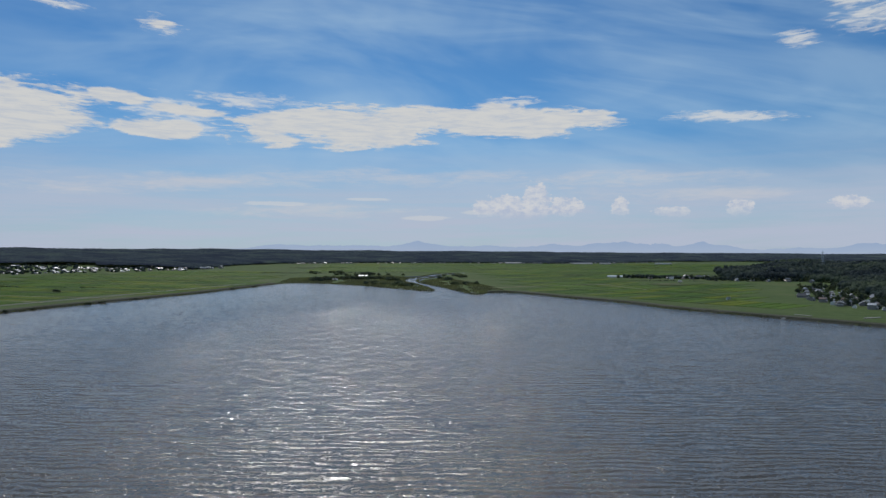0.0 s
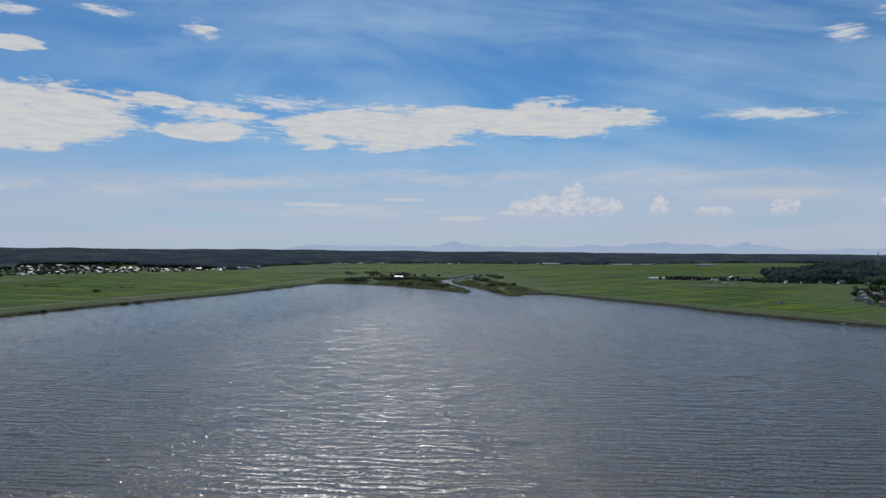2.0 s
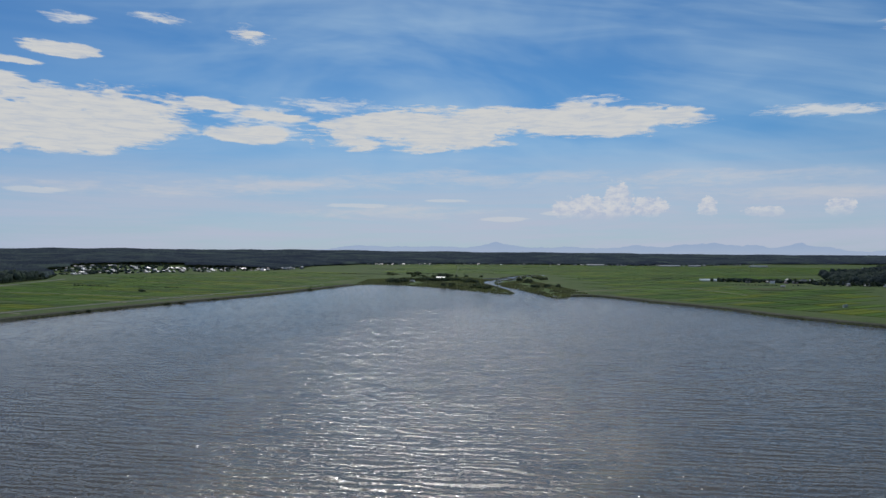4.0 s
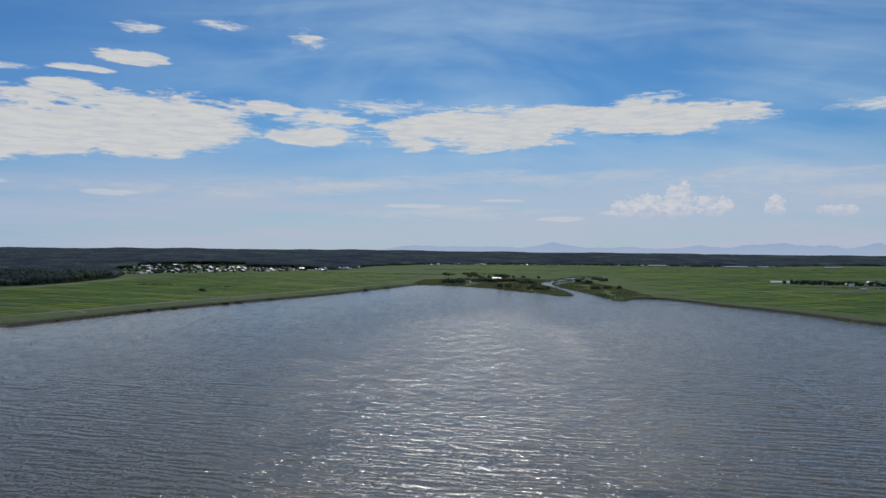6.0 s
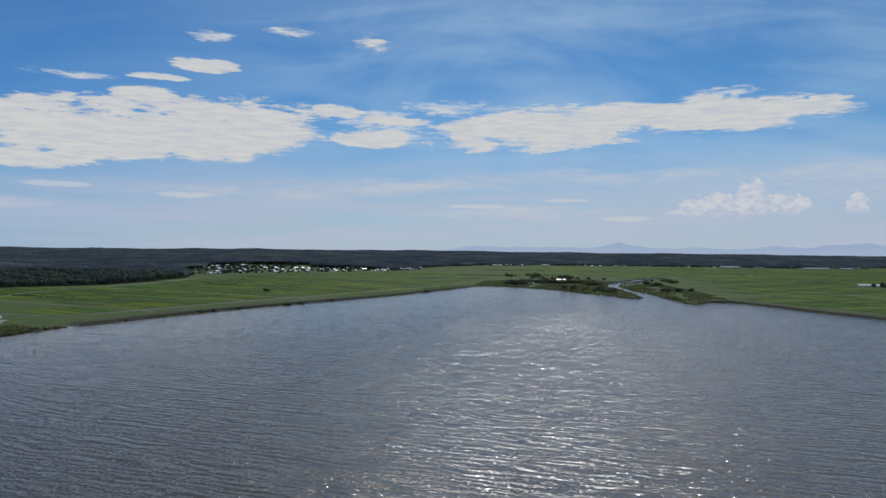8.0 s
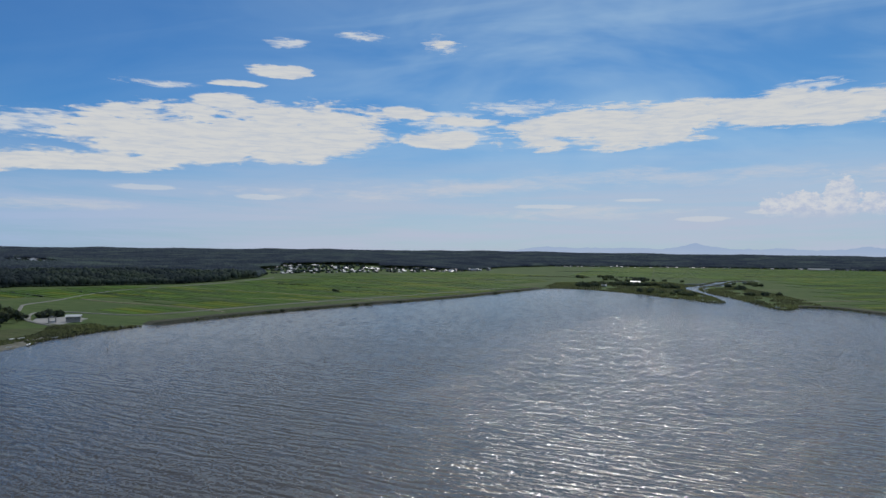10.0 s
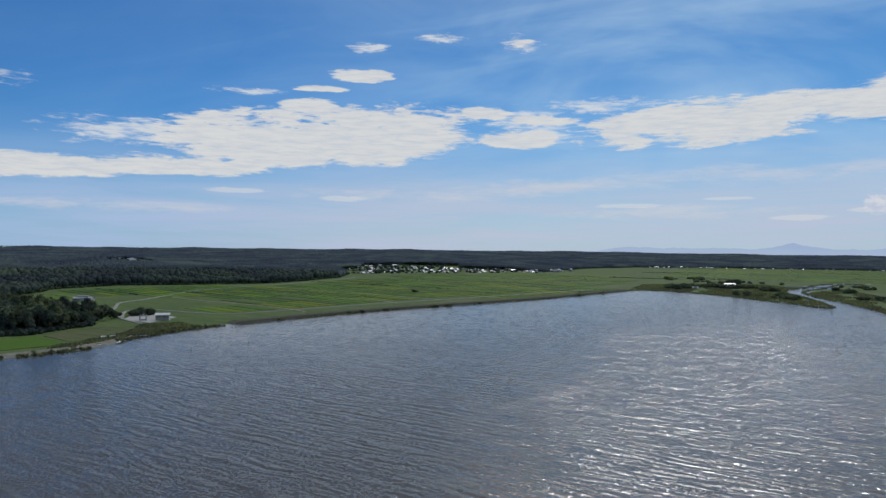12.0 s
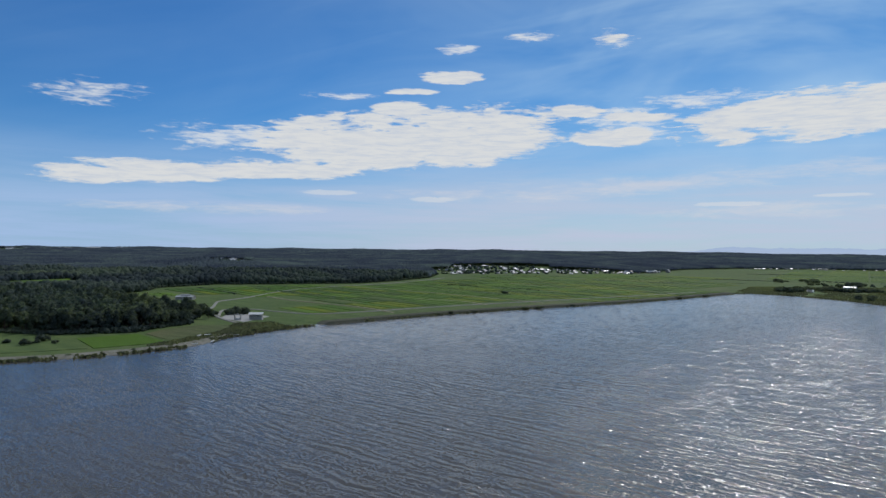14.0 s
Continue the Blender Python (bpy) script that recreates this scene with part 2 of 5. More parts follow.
def paddy_surface(k, bsdf, p, one=None):
    if one is None:
        one = k.node("ShaderNodeObjectInfo").outputs["Random"]
    row = k.noise(k.scaled(p, 0.05, 0.3, 0.0, 12), 1.0, 3.0, 0.6)
    fine = k.noise(p, 0.9, 3.0, 0.7)
    c = k.mix(one, rgb(0.048, 0.100, 0.022), rgb(0.104, 0.170, 0.030))
    c = k.mix(k.span(k.math("FRACT", k.math("MULTIPLY", one, 13.7)), 0.70, 0.74, 0.0, 0.8), c, rgb(0.058, 0.084, 0.036))
    c = k.mix(k.span(k.math("FRACT", k.math("MULTIPLY", one, 7.3)), 0.80, 0.86), c, rgb(0.135, 0.165, 0.020))
    c = k.mix(k.span(row, 0.35, 0.75, 0.0, 0.5), c, rgb(0.048, 0.090, 0.012))
    c = k.mix(k.span(fine, 0.3, 0.8, 0.0, 0.4), c, rgb(0.024, 0.046, 0.007))
    k.set(bsdf.inputs["Base Color"], c)
    k.set(bsdf.inputs["Roughness"], 0.7)
    k.set(bsdf.inputs["Specular IOR Level"], 0.02)
    relief(k, bsdf, k.math("ADD", fine, row), 0.35)


def leaf_surface(dark, light, pick, through_leaf=0.3, stands=1.0):
    def build(k, bsdf, p):
        if pick == "object":
            one = k.node("ShaderNodeObjectInfo").outputs["Random"]
        else:
            one = k.node("ShaderNodeNewGeometry").outputs["Random Per Island"]
        leaf = k.node("ShaderNodeNewGeometry").outputs["Random Per Island"]
        patch = k.noise(p, 0.009, 5.0, 0.6)
        c = k.mix(k.math("ADD", k.math("MULTIPLY", one, 0.6), k.math("MULTIPLY", leaf, 0.4)), rgb(*dark), rgb(*light))
        c = k.mix(k.span(patch, 0.44, 0.58, 0.0, 0.75), c, rgb(dark[0] * 0.9 / stands, dark[1] * 0.85 / stands, dark[2] * 1.1 / stands))
        glade = k.noise(k.vmath("ADD", p, (310.0, 70.0, 0.0)), 0.006, 4.0, 0.62)
        c = k.mix(k.span(glade, 0.52, 0.66, 0.0, 0.6), c, rgb(light[0] * 1.15 * stands, light[1] * 1.2 * stands, light[2] * 0.9 * stands))
        tuft = k.span(k.noise(p, 0.45, 4.0, 0.7), 0.3, 0.7, 0.6, 1.3)
        c = k.mix(1.0, c, k.node("ShaderNodeCombineColor", {0: tuft, 1: tuft, 2: tuft}).outputs[0], "MULTIPLY")
        k.set(bsdf.inputs["Base Color"], c)
        k.set(bsdf.inputs["Roughness"], 0.65)
        k.set(bsdf.inputs["Specular IOR Level"], 0.0)
        relief(k, bsdf, k.noise(p, 1.3, 3.0, 0.7), 0.6)
        return (k.mix(1.0, c, rgb(1.5, 1.6, 0.8), "MULTIPLY"), through_leaf)
    return build


def plain_surface(color, rough=0.7, metal=0.0, vary=0.25, scale=0.6, spec=0.5):
    def build(k, bsdf, p):
        one = k.node("ShaderNodeObjectInfo").outputs["Random"]
        n = k.noise(p, scale, 4.0, 0.65)
        fine = k.noise(p, scale * 9.0, 3.0, 0.6)
        dim = k.math("ADD", 1.0 - vary, k.math("MULTIPLY", k.math("ADD", n, k.math("MULTIPLY", one, 0.4)), vary * 1.3))
        c = k.mix(1.0, rgb(*color), k.node("ShaderNodeCombineColor", {0: dim, 1: dim, 2: dim}).outputs[0], "MULTIPLY")
        k.set(bsdf.inputs["Base Color"], c)
        k.set(bsdf.inputs["Roughness"], k.span(fine, 0.2, 0.8, max(rough - 0.1, 0.05), min(rough + 0.1, 1.0)))
        k.set(bsdf.inputs["Metallic"], metal)
        k.set(bsdf.inputs["Specular IOR Level"], spec)
        relief(k, bsdf, fine, 0.02)
    return build


def roof_surface(colors, rough):
    def build(k, bsdf, p):
        one = k.node("ShaderNodeObjectInfo").outputs["Random"]
        ramp = k.node("ShaderNodeValToRGB", {0: one})
        ramp.color_ramp.interpolation = "CONSTANT"
        while len(ramp.color_ramp.elements) < len(colors):
            ramp.color_ramp.elements.new(0.5)
        for i, col in enumerate(colors):
            ramp.color_ramp.elements[i].position = i / len(colors)
            ramp.color_ramp.elements[i].color = rgb(*col)
        n = k.noise(p, 0.7, 4.0, 0.6)
        k.set(bsdf.inputs["Base Color"], k.mix(k.span(n, 0.3, 0.8, 0.0, 0.35), ramp.outputs[0], rgb(0.16, 0.16, 0.16)))
        k.set(bsdf.inputs["Roughness"], rough)
        relief(k, bsdf, k.noise(k.scaled(p, 3, 3, 6), 1.0, 2.0), 0.05)
    return build


def haze_glow_surface(k, bsdf, p):
    # backdrop ranges: haze and daylight are put in as glow, paler towards the foot
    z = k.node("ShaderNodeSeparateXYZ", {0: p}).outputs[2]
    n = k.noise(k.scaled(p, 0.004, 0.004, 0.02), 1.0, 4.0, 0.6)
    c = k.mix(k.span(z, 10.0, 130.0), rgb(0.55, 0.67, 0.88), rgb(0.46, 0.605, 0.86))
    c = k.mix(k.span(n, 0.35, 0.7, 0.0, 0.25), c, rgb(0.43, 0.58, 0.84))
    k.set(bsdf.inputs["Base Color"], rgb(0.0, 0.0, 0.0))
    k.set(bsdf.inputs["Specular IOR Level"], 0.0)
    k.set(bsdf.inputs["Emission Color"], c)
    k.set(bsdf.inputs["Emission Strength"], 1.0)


M_WATER = surface("lake_water", water_surface)
M_GROUND = surface("meadow", grass_surface((0.104, 0.142, 0.054), (0.068, 0.104, 0.042), (0.136, 0.144, 0.074)))
M_PADDY = surface("rice", paddy_surface)
M_PADDY_FRESH = surface("fresh_rice", lambda k, bsdf, p: paddy_surface(k, bsdf, p, 0.45))
M_PADDY_FAR = surface("far_rice", lambda k, bsdf, p: paddy_surface(k, bsdf, p, k.node("ShaderNodeNewGeometry").outputs["Random Per Island"]))
M_MARSH = surface("marsh_grass", grass_surface((0.104, 0.122, 0.056), (0.064, 0.084, 0.040), (0.134, 0.126, 0.075), 0.6))
M_BANK = surface("bank_gravel", grass_surface((0.220, 0.215, 0.190), (0.140, 0.142, 0.112), (0.260, 0.250, 0.225), 0.25))
M_DYKE = surface("dyke_stone", grass_surface((0.098, 0.100, 0.078), (0.068, 0.074, 0.054), (0.140, 0.138, 0.120), 0.25))
M_REED = surface("reeds", leaf_surface((0.088, 0.098, 0.076), (0.130, 0.140, 0.108), "island", 0.5))
M_LEAF = surface("leaves", leaf_surface((0.062, 0.086, 0.072), (0.160, 0.182, 0.132), "object", 0.5))
M_CEDAR = surface("cedar_leaves", leaf_surface((0.050, 0.072, 0.060), (0.094, 0.116, 0.086), "object", 0.4))
M_WOODS = surface("woods", leaf_surface((0.074, 0.100, 0.096), (0.122, 0.148, 0.126), "island", 0.5, 1.15))
# bluish, paler leaves: the haze of distance is put into the colour
M_HAZE_WOODS = surface("haze_tinted_far_woods", leaf_surface((0.066, 0.088, 0.108), (0.084, 0.108, 0.124), "island", 0.3, 1.4))
M_BARK = surface("bark", plain_surface((0.10, 0.075, 0.055), 0.9, 0.0, 0.4, 2.0))
M_ROAD = surface("pale_concrete_road", plain_surface((0.18, 0.178, 0.16), 0.85, 0.0, 0.3, 0.15))
M_DIRT = surface("dirt_track", plain_surface((0.18, 0.17, 0.10), 0.95, 0.0, 0.4, 0.2))
M_CONCRETE = surface("concrete", plain_surface((0.27, 0.27, 0.26), 0.8, 0.0, 0.3, 0.5))
M_WALL = surface("house_wall", plain_surface((0.27, 0.26, 0.245), 0.8, 0.0, 0.5, 0.6))
M_WHITE = surface("white_paint", plain_surface((0.74, 0.75, 0.75), 0.45, 0.0, 0.2, 0.5))
M_TILE = surface("roof_tiles", roof_surface([(0.07, 0.075, 0.085), (0.20, 0.21, 0.23), (0.11, 0.115, 0.13), (0.34, 0.36, 0.39), (0.16, 0.10, 0.08), (0.09, 0.10, 0.12)], 0.38))
M_TIN = surface("metal_roof", roof_surface([(0.40, 0.42, 0.46), (0.26, 0.30, 0.35), (0.55, 0.56, 0.57), (0.32, 0.33, 0.35)], 0.40))
M_PALE_ROOF = surface("pale_metal_roof", plain_surface((0.50, 0.51, 0.52), 0.5, 0.0, 0.2, 0.5))
M_GLASS = surface("window_glass", plain_surface((0.03, 0.04, 0.05), 0.12, 0.0, 0.2, 1.0))
M_DARK = surface("dark_wood_and_bay_shade", plain_surface((0.05, 0.045, 0.04), 0.8, 0.0, 0.4, 2.0))
M_STEEL = surface("galvanised_steel", plain_surface((0.42, 0.44, 0.46), 0.45, 0.8, 0.2, 2.0))
M_FILM = surface("greenhouse_film", plain_surface((0.70, 0.73, 0.76), 0.35, 0.0, 0.15, 0.3))
M_HAZE_GLOW = surface("haze_glow_ranges", haze_glow_surface)


# ---------------------------------------------------------------- mesh helpers
def to_mesh(name, verts, faces, mat, smooth=False):
    me = bpy.data.meshes.new(name)
    me.from_pydata([tuple(v) for v in verts], [], [tuple(f) for f in faces])
    me.materials.append(mat)
    if smooth:
        me.polygons.foreach_set("use_smooth", [True] * len(me.polygons))
    me.update()
    return me


def tri_mesh(name, verts, tris, mat):
    """A mesh from arrays of corners and triangles, for large joined stuff."""
    me = bpy.data.meshes.new(name)
    verts, tris = np.asarray(verts, np.float32), np.asarray(tris, np.int32)
    me.vertices.add(len(verts))
    me.vertices.foreach_set("co", verts.ravel())
    me.loops.add(tris.size)
    me.loops.foreach_set("vertex_index", tris.ravel())
    me.polygons.add(len(tris))
    me.polygons.foreach_set("loop_start", np.arange(0, tris.size, 3, dtype=np.int32))
    me.materials.append(mat)
    me.update(calc_edges=True)
    return me


def part(name, data, mat, parent, label=""):
    """One mesh under a thing. data: a bmesh or a mesh."""
    if isinstance(data, bmesh.types.BMesh):
        me = bpy.data.meshes.new(name)
        data.to_mesh(me)
        data.free()
        me.materials.append(mat)
        data = me
    ob = new(name, data)
    ob.parent = parent
    if label:
        tagged(ob, label)
    return ob


def box(bm, x0, x1, y0, y1, z0, z1, bevel=0.0):
    m = Matrix.LocRotScale(((x0 + x1) / 2, (y0 + y1) / 2, (z0 + z1) / 2), None, (x1 - x0, y1 - y0, z1 - z0))
    made = bmesh.ops.create_cube(bm, size=1.0, matrix=m)
    if bevel:
        edges = list({e for v in made["verts"] for e in v.link_edges})
        bmesh.ops.bevel(bm, geom=edges, offset=bevel, segments=1, affect="EDGES")
    return bm


def boxed(*args, **kw):
    return box(bmesh.new(), *args, **kw)


def empty(name, m, label, category, group=""):
    ob = new(name)
    ob.matrix_world = m
    return tagged(ob, label, category, group)


def curve_points(ctrl, step, closed=False):
    """Catmull-Rom through control points, about step metres apart."""
    pts = np.array(ctrl, float)
    n, out = len(pts), []
    for i in range(n if closed else n - 1):
        p = [pts[(i + j) % n] if closed else pts[min(max(i + j, 0), n - 1)] for j in (-1, 0, 1, 2)]
        m = max(2, int(np.linalg.norm(p[2] - p[1]) / step))
        for a in range(m):
            u = a / m
            out.append(0.5 * (2 * p[1] + (p[2] - p[0]) * u + (2 * p[0] - 5 * p[1] + 4 * p[2] - p[3]) * u * u
                              + (3 * p[1] - p[0] - 3 * p[2] + p[3]) * u ** 3))
    if not closed:
        out.append(pts[-1])
    return np.array(out)


def seg_dist(p, line, closed=False):
    p, line = np.asarray(p, float).reshape(-1, 2), np.asarray(line, float)
    a, b = line, np.roll(line, -1, 0)
    if not closed:
        a, b = line[:-1], line[1:]
    best = np.full(len(p), 1e9)
    for i in range(len(a)):
        d = b[i] - a[i]
        u = np.clip(((p - a[i]) @ d) / max(d @ d, 1e-9), 0, 1)
        best = np.minimum(best, np.hypot(*(p - a[i] - u[:, None] * d).T))
    return best


def inside(p, ring):
    p, ring = np.asarray(p, float).reshape(-1, 2), np.asarray(ring, float)
    hit = np.zeros(len(p), bool)
    for (x0, y0), (x1, y1) in zip(ring, np.roll(ring, -1, 0)):
        if y0 == y1:
            continue
        cross = ((y0 > p[:, 1]) != (y1 > p[:, 1])) & (p[:, 0] < (x1 - x0) * (p[:, 1] - y0) / (y1 - y0) + x0)
        hit ^= cross
    return hit


def smooth(v, lo, hi):
    u = np.clip((v - lo) / (hi - lo), 0, 1)
    return u * u * (3 - 2 * u)


def ripple(p, size, seed=0):
    """A gentle uneven field between about -1 and 1."""
    r = np.random.RandomState(seed)
    out = np.zeros(len(p))
    for i in range(7):
        a, w, ph = r.rand() * 6.28, (0.6 + 1.6 * r.rand()) / size * 6.28, r.rand() * 6.28
        out += np.sin((p[:, 0] * math.cos(a) + p[:, 1] * math.sin(a)) * w + ph)
    return out / 4.0


# ---------------------------------------------------------------- the plan
LEFT_SHORE = [(-420, -250), (-425, 60), (-402, 195), (-380, 245), (-371, 285), (-372, 315), (-386, 342), (-392, 365), (-397, 400), (-391, 445),
              (-383, 505), (-368, 578), (-347, 650), (-322, 725), (-300, 800), (-279, 905), (-258, 1020)]
HEAD = [(-238, 1046), (-205, 1042), (-163, 1018), (-114, 976), (-85, 937), (-50, 898), (-28, 866), (-14, 867)]
RIVER_L = [(-24, 941), (-45, 1035), (-60, 1085), (-70, 1150), (-62, 1215), (-46, 1262), (-38, 1330), (-16, 1420), (30, 1490)]
RIVER_R = [(42, 1486), (0, 1400), (-14, 1310), (-22, 1255), (-43, 1180), (-40, 1095), (-22, 1015), (4, 938), (26, 850), (37, 808), (49, 804), (54, 832)]
RIGHT_SHORE = [(85, 838), (110, 808), (142, 753), (188, 685), (222, 612), (281, 528), (323, 473), (372, 395), (430, 280), (455, 80), (430, -250), (200, -420), (-200, -420)]
SHORE = curve_points(LEFT_SHORE + HEAD + RIVER_L + RIVER_R + RIGHT_SHORE, 7.0, closed=True)
SHORE += np.stack([ripple(SHORE, 22, 3), ripple(SHORE, 22, 4)], 1) * 1.1

# the flat land: outside it the wooded uplands begin
LOWLAND = np.array([(-900, -900), (-590, 60), (-505, 259), (-469, 277), (-445, 315), (-455, 337), (-460, 362), (-490, 384), (-545, 393), (-625, 394),
                    (-730, 415), (-800, 500), (-866, 556), (-884, 655), (-822, 727), (-764, 832), (-772, 922), (-813, 1062), (-905, 1205),
                    (-850, 1310), (-770, 1400), (-690, 1500), (-618, 1575), (-629, 1790), (-641, 2027), (-559, 2263), (-381, 2380), (-176, 2416),
                    (34, 2452), (251, 2490), (457, 2440), (706, 2569), (975, 2831), (1500, 2900), (2400, 2700), (2600, 1500), (1500, -900)], float)
# wooded hill on the other side, standing in the flat land
HILL = np.array([(590, 1400), (548, 1260), (560, 1165), (640, 1155), (650, 1080), (600, 985), (525, 850), (492, 735), (450, 640), (470, 480),
                 (800, 300), (1300, 700), (1500, 1200), (1250, 1650), (850, 1750), (660, 1580)], float)


def ground_z(p):
    p = np.asarray(p, float).reshape(-1, 2)
    r = np.hypot(p[:, 0], p[:, 1])
    az = np.arctan2(-p[:, 0], np.maximum(p[:, 1], 1.0))
    z = 0.9 + 0.1 * ripple(p, 160, 9)
    out = seg_dist(p, LOWLAND, True) * ~inside(p, LOWLAND)
    near = smooth(r, 1100, 700)
    lift = 7.0 * smooth(out, 10, 150) + 9.0 * smooth(out, 120, 700) * (1 - 0.55 * near)
    lift += smooth(r, 2300, 4600) * (6.0 + 16.0 * smooth(az, -0.3, 0.7))
    lift *= 1 + 0.13 * ripple(p, 700, 5) * smooth(out, 0, 300)
    up = seg_dist(p, HILL, True) * inside(p, HILL)
    lift += 19.0 * smooth(up, 5, 170) * (1 + 0.2 * ripple(p, 420, 8))
    for x, y, size, high in ((-1330, 945, 170, 10), (-3430, 1450, 330, 13), (-1000, 3590, 240, 12), (170, 3750, 200, 10)):
        lift += high * np.exp(-((p[:, 0] - x) ** 2 + (p[:, 1] - y) ** 2) / size ** 2)
    return z + lift


# ---------------------------------------------------------------- ground and lake
def build_ground():
    rings = 55.0 * 1.052 ** np.arange(0, 89)
    pts = []
    for i, r in enumerate(rings):
        n = 220
        a = (np.arange(n) + 0.5 * (i % 2)) / n * 2 * math.pi
        pts.append(np.stack([np.cos(a) * r, np.sin(a) * r + 50], 1))
    pts = np.concatenate(pts)
    pts = pts[np.hypot(pts[:, 0], pts[:, 1] - 50) < 4780]
    d = seg_dist(pts, SHORE, True)
    pts = pts[d > 5.0]
    n = len(SHORE)
    from mathutils.geometry import delaunay_2d_cdt
    every = [Vector(q) for q in np.concatenate([SHORE, pts])]
    edges = [(i, (i + 1) % n) for i in range(n)]
    co, _, faces, _, _, _ = delaunay_2d_cdt(every, edges, [], 0, 0.01)
    co = np.array([(v.x, v.y) for v in co])
    z = ground_z(co)
    wet = inside(co, SHORE)
    edge = seg_dist(co, SHORE, True)
    z = np.where(edge < 0.05, -0.35, np.where(wet, -0.35 - 3.0 * smooth(edge, 0, 60), z))
    me = to_mesh("ground", np.column_stack([co, z]), faces, M_GROUND, True)
    tagged(new("ground", me), "flat green lowland rising to wooded uplands", "ground", kind="structure")
    water = [(x, y, 0.0) for x, y in ((-470, -470), (500, -470), (500, 1000), (60, 1520), (-470, 1520))]
    tagged(new("water", to_mesh("water", water, [(0, 1, 2, 3, 4)], M_WATER)), "grey wind-rippled lake water glittering in the sun", "lake", kind="structure")


build_ground()


def ribbon(name, line, profile, mat, label, category, on_ground=True):
    """A strip along a line; profile: offsets to the left of the line and heights, in metres."""
    line = np.asarray(line, float)
    way = np.gradient(line, axis=0)
    way /= np.hypot(*way.T)[:, None]
    side = np.stack([-way[:, 1], way[:, 0]], 1)
    base = ground_z(line) if on_ground else np.zeros(len(line))
    verts, faces, m = [], [], len(profile)
    for i in range(len(line)):
        for off, up in profile:
            q = line[i] + side[i] * off
            verts.append((q[0], q[1], base[i] + up - (3.0 if i in (0, len(line) - 1) else 0.0)))
    for i in range(len(line) - 1):
        for j in range(m - 1):
            a = i * m + j
            faces.append((a, a + 1, a + m + 1, a + m))
    return tagged(new(name, to_mesh(name, verts, faces, mat)), label, category, kind="structure")


# the bank: a stony toe and a low dyke behind it
shore_left = curve_points(LEFT_SHORE[1:], 9.0)
shore_right = curve_points([(54, 832)] + RIGHT_SHORE[:10], 9.0)
BEACH = [(-2.0, -0.8), (0.0, 0.1), (2.0, 0.55), (4.0, 1.0), (7.0, 1.25), (9.0, 1.2), (10.5, 0.4)]
ribbon("shore_track", shore_left[(shore_left[:, 1] < 372) & (shore_left[:, 1] > 0)], BEACH, M_BANK, "pale gravel track along the reedy shore", "track", False)
DYKE = [(-1.5, -0.8), (0.0, 0.3), (1.4, 1.8), (4.0, 2.0), (9.0, 2.1), (11.0, 2.0), (15.0, 0.9), (16.0, -0.6)]
ribbon("embankment_west", shore_left[shore_left[:, 1] > 425], DYKE, M_DYKE, "low grey-brown stony lake embankment with sparse grass", "embankment", False)
ribbon("embankment_east", shore_right, DYKE, M_DYKE, "low grey-brown stony lake embankment with sparse grass", "embankment", False)


def build_ranges():
    """Mountain outlines behind everything, their haze put in as glow."""
    peaks = [(2.6, 0.30, 1.1), (2.0, 0.40, 4.6), (14.8, 0.36, 2.4), (11.0, 0.26, 2.6), (7.6, 0.22, 2.2), (-4.0, 0.26, 2.6), (-9.6, 0.46, 3.0), (-13.4, 0.42, 1.5), (-15.6, 0.58, 1.6),
             (-18.4, 0.52, 1.6), (-21.5, 0.58, 1.3), (-23.6, 0.34, 1.7), (-28.6, 0.26, 2.5), (-33.3, 0.52, 2.2), (-38.0, 0.5, 3.0), (-47.0, 0.7, 4.0)]
    rng, verts, faces = random.Random(5), [], []
    for layer, (radius, cut) in enumerate(((4840, 1.0), (4810, 0.62))):
        start = len(verts)
        for i in range(421):
            az = 22.2 - i * 0.19
            el = -0.12
            for a, h, w in peaks:
                u = abs(az - a + 0.3) / w
                el += (1.2 * h * cut if layer == 0 else h * cut * (0.6 + 0.4 * math.sin(a * 3.1))) * math.exp(-1.1 * u ** 1.7)
            el += 0.09 * noise.noise(Vector((az * 0.9, layer * 7.0, 0))) + 0.08 * noise.noise(Vector((az * 2.6, layer, 2))) + 0.035 * noise.noise(Vector((az * 7.0, layer, 5)))
            el = max(el, -0.1) * min(1.0, (22.2 - az) / 3.0) - 0.1 * (1 - min(1.0, (22.2 - az) / 3.0))
            x, y = -math.sin(radians(az)) * radius, math.cos(radians(az)) * radius
            for j, back in ((0, 0.0), (1, 0.0), (2, 40.0)):
                z = (-5.0, 56.0 + radius * math.tan(radians(el)), -5.0)[j]
                f = (radius + back) / radius
                verts.append((x * f, y * f + 50, z))
        for i in range(420):
            for j in range(2):
                a = start + i * 3 + j
                faces.append((a, a + 3, a + 4, a + 1))
    tagged(new("backdrop_ranges", to_mesh("backdrop_ranges", verts, faces, M_HAZE_GLOW, True)), "blue backdrop of distant mountain ranges, haze put in as glow", "mountains", kind="structure")


build_ranges()


